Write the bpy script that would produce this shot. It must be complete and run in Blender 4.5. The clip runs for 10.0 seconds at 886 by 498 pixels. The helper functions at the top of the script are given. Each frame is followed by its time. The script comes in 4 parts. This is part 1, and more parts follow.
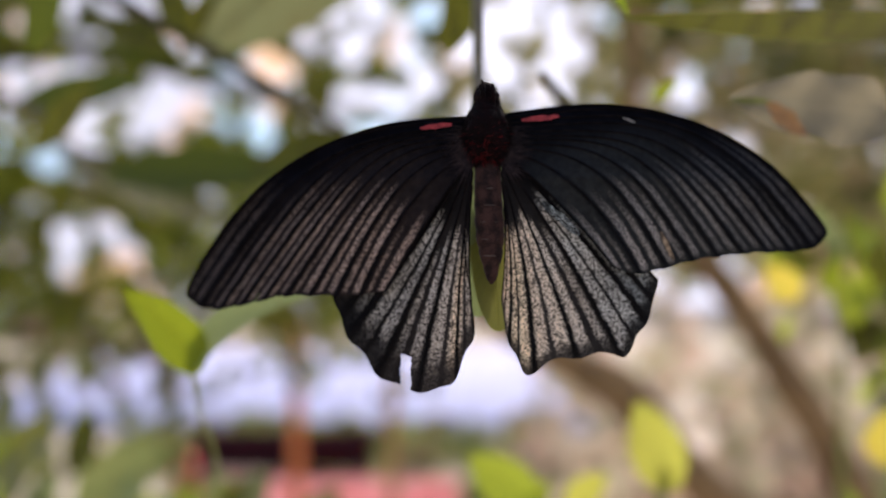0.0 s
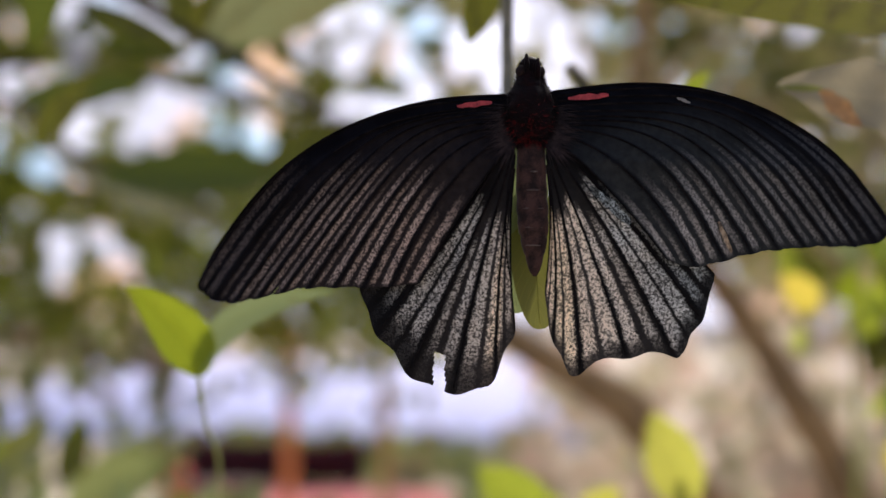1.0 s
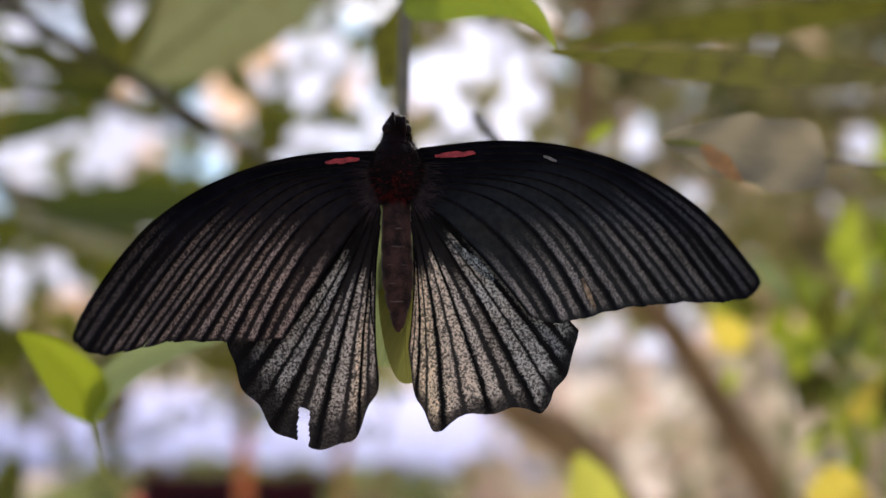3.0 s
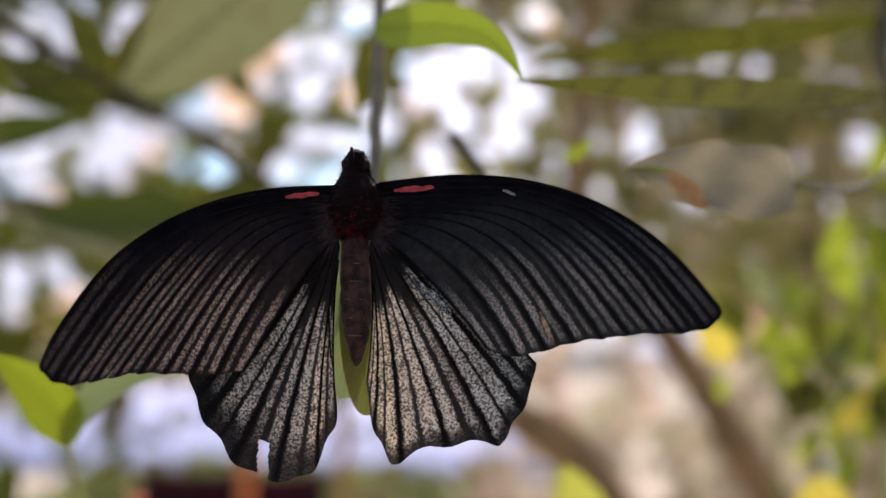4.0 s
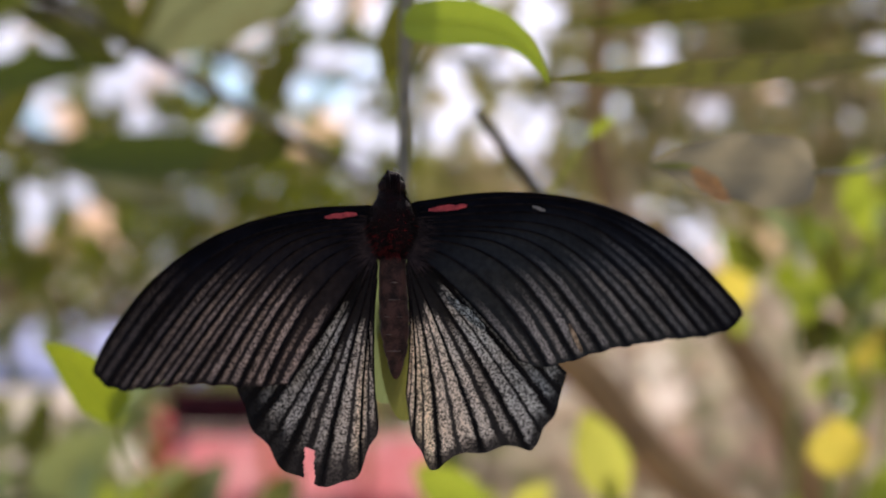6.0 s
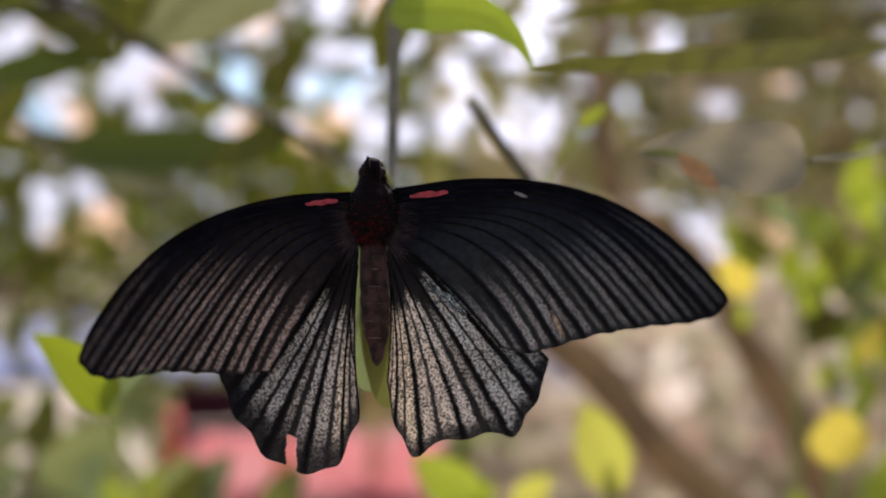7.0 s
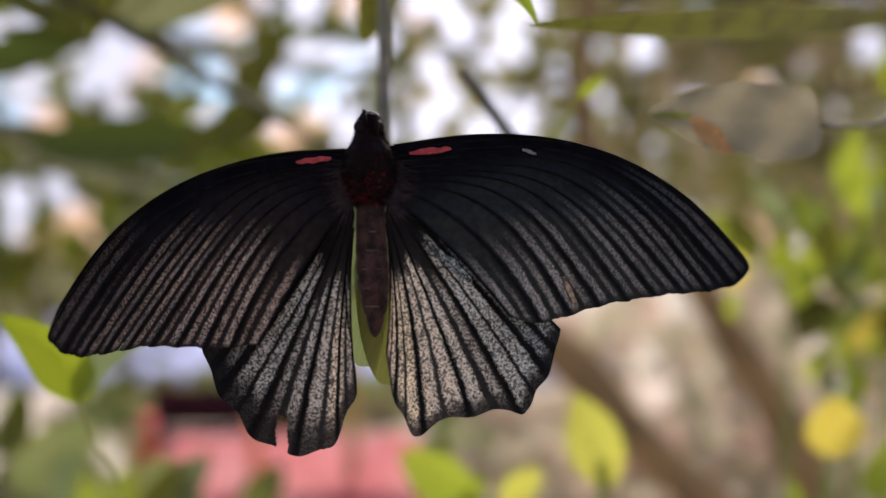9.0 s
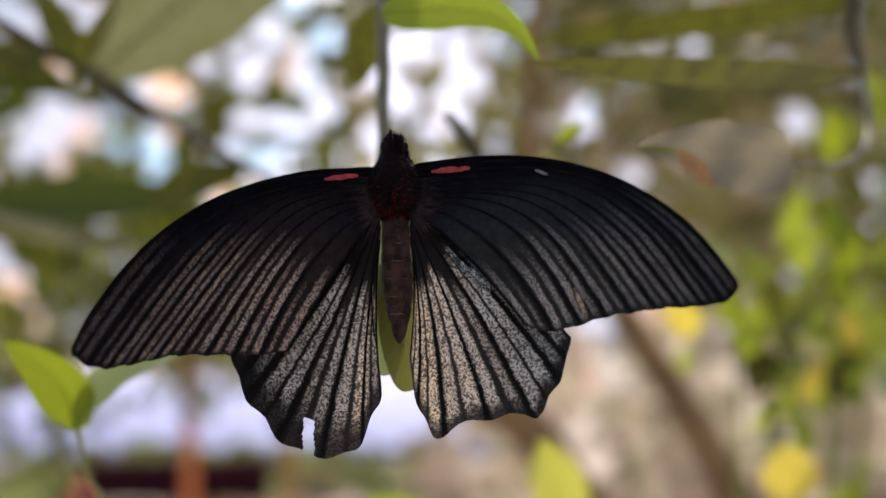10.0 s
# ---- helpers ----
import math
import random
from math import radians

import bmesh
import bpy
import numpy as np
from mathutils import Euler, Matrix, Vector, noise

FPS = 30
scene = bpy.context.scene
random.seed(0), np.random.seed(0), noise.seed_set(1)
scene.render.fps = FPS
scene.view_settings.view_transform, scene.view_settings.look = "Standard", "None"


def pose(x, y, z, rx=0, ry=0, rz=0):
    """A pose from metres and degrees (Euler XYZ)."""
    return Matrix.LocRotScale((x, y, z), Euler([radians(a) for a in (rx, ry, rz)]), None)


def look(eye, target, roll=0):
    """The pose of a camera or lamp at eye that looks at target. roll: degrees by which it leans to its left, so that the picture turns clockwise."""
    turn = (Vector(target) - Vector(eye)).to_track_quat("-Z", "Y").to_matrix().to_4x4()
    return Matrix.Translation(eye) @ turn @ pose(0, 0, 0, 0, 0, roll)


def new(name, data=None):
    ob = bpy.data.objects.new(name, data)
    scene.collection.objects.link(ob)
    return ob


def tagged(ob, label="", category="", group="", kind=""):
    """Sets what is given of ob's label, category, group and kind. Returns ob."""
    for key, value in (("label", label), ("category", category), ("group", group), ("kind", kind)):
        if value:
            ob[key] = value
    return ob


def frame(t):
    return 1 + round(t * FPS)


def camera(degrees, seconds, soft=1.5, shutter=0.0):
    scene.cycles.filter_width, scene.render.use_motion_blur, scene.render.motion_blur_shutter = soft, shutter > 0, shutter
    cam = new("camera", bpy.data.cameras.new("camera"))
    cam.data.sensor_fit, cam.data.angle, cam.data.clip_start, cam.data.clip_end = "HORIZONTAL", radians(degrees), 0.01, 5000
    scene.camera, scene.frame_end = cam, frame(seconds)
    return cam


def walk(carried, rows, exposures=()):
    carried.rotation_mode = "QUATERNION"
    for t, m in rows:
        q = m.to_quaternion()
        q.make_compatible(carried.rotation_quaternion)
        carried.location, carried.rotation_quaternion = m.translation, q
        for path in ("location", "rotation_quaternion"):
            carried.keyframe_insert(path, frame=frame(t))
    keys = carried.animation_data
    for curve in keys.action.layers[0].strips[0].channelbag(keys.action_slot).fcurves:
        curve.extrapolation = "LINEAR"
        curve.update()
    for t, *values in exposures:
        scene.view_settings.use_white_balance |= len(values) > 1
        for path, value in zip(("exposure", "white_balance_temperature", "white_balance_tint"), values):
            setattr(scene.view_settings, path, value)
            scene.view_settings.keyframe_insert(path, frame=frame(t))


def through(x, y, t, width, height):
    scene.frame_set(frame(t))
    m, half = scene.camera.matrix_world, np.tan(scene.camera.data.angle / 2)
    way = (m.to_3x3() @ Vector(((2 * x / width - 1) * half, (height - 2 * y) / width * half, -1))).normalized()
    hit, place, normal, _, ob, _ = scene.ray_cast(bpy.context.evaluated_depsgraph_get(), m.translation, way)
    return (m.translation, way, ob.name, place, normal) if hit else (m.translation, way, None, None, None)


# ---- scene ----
# The camera and its walk: hand-held, about 0.22 m from the butterfly, with a wide-open lens.
cam = camera(43.8, 10.0, soft=1.5)
cam.data.dof.use_dof = True
cam.data.dof.focus_distance = 0.2165
cam.data.dof.aperture_fstop = 6.8
PATH = [  # seconds, x, y, z, yaw, pitch, roll
    (0, 0.0000, -0.0000, 1.5000, -0.00, 0.00, 0.00),
    (0.3, -0.0003, 0.0068, 1.4980, 0.01, 0.22, 0.20),
    (0.5, -0.0025, 0.0111, 1.4969, -0.14, 0.02, 0.35),
    (1, -0.0087, 0.0195, 1.4952, -0.36, 0.69, 0.60),
    (1.2, -0.0135, 0.0217, 1.4954, -0.53, 0.87, 0.76),
    (1.5, -0.0138, 0.0193, 1.4969, -0.70, 1.13, 0.75),
    (1.8, -0.0076, 0.0118, 1.5050, -1.20, 0.84, 0.93),
    (2, -0.0017, 0.0073, 1.5039, -1.51, 1.70, 0.81),
    (2.2, 0.0021, 0.0092, 1.5029, -1.95, 1.90, 0.82),
    (2.5, 0.0070, 0.0128, 1.5012, -1.88, 2.24, 0.53),
    (2.7, 0.0086, 0.0162, 1.5003, -2.13, 2.32, 0.77),
    (3.8, 0.0171, 0.0178, 1.5024, -2.10, 2.14, 1.22),
    (4, 0.0191, 0.0146, 1.5074, -1.98, 2.21, 0.98),
    (4.2, 0.0170, 0.0120, 1.5165, -2.06, 1.49, 1.13),
    (4.5, 0.0121, 0.0129, 1.5207, -2.02, 0.55, 0.94),
    (4.7, 0.0114, 0.0134, 1.5223, -1.91, 0.00, 0.93),
    (5, 0.0123, 0.0088, 1.5269, -1.75, -0.60, 0.59),
    (5.5, 0.0180, 0.0064, 1.5290, -1.33, -1.73, 0.51),
    (6, 0.0149, 0.0049, 1.5290, -1.21, -2.45, 0.32),
    (6.2, 0.0137, 0.0044, 1.5289, -1.13, -2.68, 0.32),
    (7.3, 0.0227, 0.0067, 1.5259, -0.50, -2.67, -0.09),
    (7.5, 0.0196, 0.0091, 1.5250, -0.63, -2.68, -0.32),
    (8, 0.0149, 0.0171, 1.5217, -0.74, -2.90, 0.00),
    (8.5, 0.0155, 0.0219, 1.5178, -1.08, -2.63, -0.23),
    (9, 0.0160, 0.0231, 1.5184, -1.92, -2.55, -0.19),
    (9.2, 0.0076, 0.0236, 1.5152, -2.43, -2.20, -0.04),
    (9.5, -0.0037, 0.0251, 1.5114, -4.04, -1.79, 0.06),
    (9.7, 0.0002, 0.0229, 1.5134, -4.69, -0.79, 0.54),
    (10, -0.0016, 0.0105, 1.5068, -5.31, 1.22, 0.06),
]
walk(cam, [(t, pose(x, y, z, 0, 0, yaw) @ pose(0, 0, 0, 90 + pitch) @ pose(0, 0, 0, 0, 0, roll)) for t, x, y, z, yaw, pitch, roll in PATH],
     exposures=[(0, 0.45, 6500, 14.5), (10, 0.45, 6500, 14.5)])

# World, sun and exposure: hazy bright sky, the sun high behind the plants.
SUN_HIGH, SUN_TURN = 46.0, 20.0
world = bpy.data.worlds.new("sky")
scene.world = world
world.use_nodes = True
wn = world.node_tree
sky = wn.nodes.new("ShaderNodeTexSky")
sky.sky_type = "NISHITA"
sky.sun_disc = False
sky.sun_elevation, sky.sun_rotation = radians(SUN_HIGH), radians(SUN_TURN)
sky.air_density, sky.dust_density, sky.ozone_density = 1.0, 4.0, 1.0
wn.links.new(sky.outputs[0], wn.nodes["Background"].inputs[0])
wn.nodes["Background"].inputs[1].default_value = 0.165
sun_data = bpy.data.lights.new("sun", "SUN")
sun_data.energy, sun_data.angle, sun_data.color = 3.4, radians(1.5), (1.0, 0.94, 0.86)
sun = new("sun", sun_data)
sun.matrix_world = look((6 * math.sin(radians(SUN_TURN)), 6 * math.cos(radians(SUN_TURN)), 1.5 + 6 * math.tan(radians(SUN_HIGH))), (0, 0, 1.5))


# Materials.
class Nodes:
    """A small writer of node materials."""

    def __init__(self, name):
        self.mat = bpy.data.materials.new(name)
        self.mat.use_nodes = True
        self.tree = self.mat.node_tree
        self.bsdf = self.tree.nodes["Principled BSDF"]
        self.out = self.tree.nodes["Material Output"]

    def node(self, kind, **values):
        n = self.tree.nodes.new(kind)
        for key, value in values.items():
            if key == "blend":
                n.blend_type = value
            elif key == "op":
                n.operation = value
            elif key == "dtype":
                n.data_type = value
            else:
                n.inputs[key.replace("_", " ")].default_value = value
        return n

    def link(self, a, b):
        self.tree.links.new(a, b)

    def math(self, op, a, b=None, clamp=False):
        n = self.tree.nodes.new("ShaderNodeMath")
        n.operation, n.use_clamp = op, clamp
        for k, v in enumerate((a, b)):
            if v is None:
                continue
            if isinstance(v, (int, float)):
                n.inputs[k].default_value = v
            else:
                self.link(v, n.inputs[k])
        return n.outputs[0]

    def span(self, v, a, b, c=0.0, d=1.0):
        n = self.tree.nodes.new("ShaderNodeMapRange")
        n.interpolation_type = "SMOOTHSTEP"
        self.link(v, n.inputs[0])
        for k, w in enumerate((a, b, c, d)):
            n.inputs[k + 1].default_value = w
        return n.outputs[0]

    def mix(self, f, a, b):
        n = self.tree.nodes.new("ShaderNodeMix")
        n.data_type = "RGBA"
        for s, v in ((0, f), (6, a), (7, b)):
            if isinstance(v, (int, float)):
                n.inputs[s].default_value = v
            elif isinstance(v, tuple):
                n.inputs[s].default_value = (*v, 1)
            else:
                self.link(v, n.inputs[s])
        return n.outputs[2]

    def noise(self, scale, detail=3.0, rough=0.5, coords="Object"):
        c = self.tree.nodes.new("ShaderNodeTexCoord")
        n = self.tree.nodes.new("ShaderNodeTexNoise")
        self.link(c.outputs[coords], n.inputs["Vector"])
        n.inputs["Scale"].default_value, n.inputs["Detail"].default_value, n.inputs["Roughness"].default_value = scale, detail, rough
        return n.outputs[0]

    def bump(self, height, strength, distance):
        n = self.tree.nodes.new("ShaderNodeBump")
        n.inputs["Strength"].default_value, n.inputs["Distance"].default_value = strength, distance
        self.link(height, n.inputs["Height"])
        self.link(n.outputs[0], self.bsdf.inputs["Normal"])
        return n.outputs[0]

    def finish(self, colour, rough=0.5, specular=0.4):
        if isinstance(colour, tuple):
            self.bsdf.inputs["Base Color"].default_value = (*colour, 1)
        else:
            self.link(colour, self.bsdf.inputs["Base Color"])
        self.bsdf.inputs["Roughness"].default_value = rough
        self.bsdf.inputs["Specular IOR Level"].default_value = specular
        return self.mat


def plain(name, a, b, scale, rough=0.6, specular=0.3, bump=0.0):
    """Two tones mottled at two scales."""
    m = Nodes(name)
    big, fine = m.noise(scale, 4), m.noise(scale * 7, 3)
    f = m.math("ADD", m.math("MULTIPLY", big, 0.65), m.math("MULTIPLY", fine, 0.35))
    if bump:
        m.bump(fine, 0.5, bump)
    return m.finish(m.mix(m.span(f, 0.36, 0.64), a, b), rough, specular)


def leaf_material(name, young, old, glow, through=0.4, spots=(0.12, 0.08, 0.03), spotted=0.25, island=False, rough=0.42, blotched=0.0):
    """A leaf: two greens from leaf to leaf, side veins, brown specks, and light that comes through it."""
    m = Nodes(name)
    if island:
        pick = m.tree.nodes.new("ShaderNodeNewGeometry").outputs["Random Per Island"]
    else:
        pick = m.tree.nodes.new("ShaderNodeObjectInfo").outputs["Random"]
    blot = m.noise(35, 3)
    f = m.math("ADD", m.math("MULTIPLY", pick, 0.7), m.math("MULTIPLY", m.span(blot, 0.35, 0.65), 0.3))
    colour = m.mix(f, young, old)
    if not island:
        uv = m.tree.nodes.new("ShaderNodeUVMap")
        sep = m.tree.nodes.new("ShaderNodeSeparateXYZ")
        m.link(uv.outputs[0], sep.inputs[0])
        side = m.math("ABSOLUTE", m.math("SUBTRACT", sep.outputs[0], 0.5))
        rib = m.span(side, 0.012, 0.035, 1, 0)
        bars = m.math("FRACT", m.math("MULTIPLY", m.math("SUBTRACT", sep.outputs[1], m.math("MULTIPLY", side, 0.45)), 11))
        veins = m.span(m.math("ABSOLUTE", m.math("SUBTRACT", bars, 0.5)), 0.02, 0.09, 0.35, 0)
        pale = m.math("MAXIMUM", m.math("MULTIPLY", rib, 0.6), veins)
        colour = m.mix(pale, colour, glow)
        m.bump(pale, 0.35, 0.0006)
    speck = m.math("MULTIPLY", m.span(m.noise(160, 2), 0.66, 0.72), spotted)
    colour = m.mix(speck, colour, spots)
    if blotched:
        colour = m.mix(m.math("MULTIPLY", m.span(m.noise(70, 4, 0.65), 0.48, 0.62), blotched), colour, spots)
    m.finish(colour, rough, 0.2)
    lit = m.tree.nodes.new("ShaderNodeBsdfTranslucent")
    m.link(m.mix(0.55, colour, glow), lit.inputs["Color"])
    both = m.tree.nodes.new("ShaderNodeMixShader")
    both.inputs[0].default_value = through
    m.link(m.bsdf.outputs[0], both.inputs[1])
    m.link(lit.outputs[0], both.inputs[2])
    m.link(both.outputs[0], m.out.inputs["Surface"])
    return m.mat


def foliage_material(name, tones, glow, through=0.3):
    """Many leaves of one crown: clumps of fresh, dull and dried foliage, and every leaf a little different; shade gaps
    and sunlit leaves are put into the tones.
    """
    m = Nodes(name)
    pick = m.tree.nodes.new("ShaderNodeNewGeometry").outputs["Random Per Island"]
    clump = m.noise(6.5, 1)
    dried = m.noise(4.2, 2)
    # the first tone also paints the dark shade between clumps
    colour = m.mix(m.span(clump, 0.44, 0.56), tones[0], tones[1])
    colour = m.mix(m.math("MULTIPLY", m.span(dried, 0.49, 0.58), m.span(pick, 0.05, 0.65)), colour, tones[2])
    # a few leaves are coloured bright, as if the sun caught them
    colour = m.mix(m.span(pick, 0.90, 0.94), colour, tones[3])
    colour = m.mix(m.span(m.noise(40, 3), 0.5, 0.7, 0.0, 0.5), colour, tones[0])
    m.finish(colour, 0.55, 0.18)
    lit = m.tree.nodes.new("ShaderNodeBsdfTranslucent")
    m.link(m.mix(0.45, colour, glow), lit.inputs["Color"])
    both = m.tree.nodes.new("ShaderNodeMixShader")
    both.inputs[0].default_value = through
    m.link(m.bsdf.outputs[0], both.inputs[1])
    m.link(lit.outputs[0], both.inputs[2])
    m.link(both.outputs[0], m.out.inputs["Surface"])
    return m.mat


def wing_material(name, cells, start, late, ramp, cost, pale, pale_far, black, inner, strength, veins, folds, grain, margin, shine=0.01, glint=None):
    """Black wing scales with speckled pale rays: two in each space between the dark veins, parted by a thin dark fold, with a ragged start and a dark margin."""
    m = Nodes(name)
    uv = m.tree.nodes.new("ShaderNodeUVMap")
    sep = m.tree.nodes.new("ShaderNodeSeparateXYZ")
    m.link(uv.outputs[0], sep.inputs[0])
    u, v = sep.outputs[0], sep.outputs[1]
    wobble = m.math("MULTIPLY", m.math("SUBTRACT", m.noise(260, 3, 0.6), 0.5), 0.14)
    wobble = m.math("ADD", wobble, m.math("MULTIPLY", m.math("SUBTRACT", m.noise(2600, 2), 0.5), 0.16))
    place = m.math("ADD", m.math("MULTIPLY", u, cells), wobble)
    chance = m.tree.nodes.new("ShaderNodeTexWhiteNoise")
    chance.noise_dimensions = "1D"
    m.link(m.math("FLOOR", m.math("MULTIPLY", place, 2)), chance.inputs["W"])
    each = chance.outputs["Value"]
    fold = m.math("ABSOLUTE", m.math("SUBTRACT", m.math("FRACT", place), 0.5))
    vein = m.math("SUBTRACT", 0.5, fold)
    # the bands narrow and widen a little from ray to ray
    spread = m.math("MULTIPLY", m.math("SUBTRACT", each, 0.5), 0.07)
    ray = m.math("MULTIPLY", m.span(m.math("ADD", vein, spread), veins - 0.05, veins + 0.05), m.span(m.math("ADD", fold, spread), folds - 0.03, folds + 0.05))
    beads = m.math("MULTIPLY", m.span(m.noise(2000, 3, 0.72), 0.42, 0.58, 1.0 - grain, 1.0), m.span(m.noise(3400, 2, 0.6), 0.38, 0.60, 1.0 - 0.5 * grain, 1.0))
    ray = m.math("MULTIPLY", m.math("MULTIPLY", ray, beads), m.span(each, 0.0, 1.0, 0.55, 1.0))
    onset = m.math("ADD", start, m.math("MULTIPLY", u, late))
    begin = m.math("ADD", v, m.math("MULTIPLY", m.math("SUBTRACT", m.noise(330, 4, 0.7), 0.5), 0.16))
    begin = m.math("ADD", begin, m.math("MULTIPLY", m.math("SUBTRACT", each, 0.5), 0.14))
    along = m.span(m.math("SUBTRACT", begin, onset), 0.0, ramp)
    edge = m.math("ADD", v, m.math("MULTIPLY", m.math("SUBTRACT", m.noise(420, 3), 0.5), margin[2]))
    rim = m.span(edge, margin[0], margin[1], 1, 0.06)
    across = m.span(u, cost[0], cost[1], cost[2], 1.0)
    worn = m.span(m.noise(120, 4, 0.6), 0.3, 0.65, 0.6, 1.0)
    mask = m.math("MULTIPLY", m.math("MULTIPLY", m.math("MULTIPLY", ray, along), m.math("MULTIPLY", rim, across)), worn)
    mask = m.math("MULTIPLY", mask, strength, True)
    tint = m.mix(m.math("ADD", m.math("MULTIPLY", u, 1.1), m.math("MULTIPLY", m.math("SUBTRACT", m.noise(90, 2), 0.5), 0.5), True), pale_far, pale)
    if glint:
        # a painted glint: a broad streak brightened where the wing's gloss catches light
        tint = m.mix(m.math("MULTIPLY", m.span(m.math("ABSOLUTE", m.math("SUBTRACT", u, glint[0])), 0.02, glint[1], 1, 0), m.span(v, 0.3, 0.6)), tint, glint[2])
    dark = m.mix(m.span(m.noise(140, 3), 0.35, 0.7), black, tuple(2.0 * c for c in black))
    # smoky tone of the inner wing, with the forewing's soft sheen painted in
    smoky_sheen = m.math("MULTIPLY", m.math("MULTIPLY", m.span(u, 0.12, 0.60), m.span(v, 0.05, 0.48, 0.12, 1.0)), m.span(vein, 0.02, 0.16, 0.15, 1.0))
    dark = m.mix(m.math("MULTIPLY", smoky_sheen, m.span(m.noise(700, 3), 0.3, 0.7, 0.6, 1.0)), dark, inner)
    m.bump(m.math("ADD", m.span(vein, 0.0, 0.3), m.math("MULTIPLY", m.noise(2600, 2), 0.6)), 0.35, 0.0003)
    return m.finish(m.mix(mask, dark, tint), 0.55, shine)


def hair_material():
    m = Nodes("maroon_hair")
    pick = m.tree.nodes.new("ShaderNodeNewGeometry").outputs["Random Per Island"]
    return m.finish(m.mix(m.span(pick, 0.30, 1.0), (0.004, 0.0010, 0.0011), (0.24, 0.012, 0.014)), 0.55, 0.12)


def speckle_material():
    m = Nodes("speckled_scales")
    f = m.math("MULTIPLY", m.span(m.noise(2600, 3, 0.7), 0.44, 0.58), m.span(m.noise(500, 3), 0.35, 0.6, 0.25, 1.0))
    return m.finish(m.mix(f, (0.010, 0.010, 0.011), (0.30, 0.33, 0.33)), 0.6, 0.05)


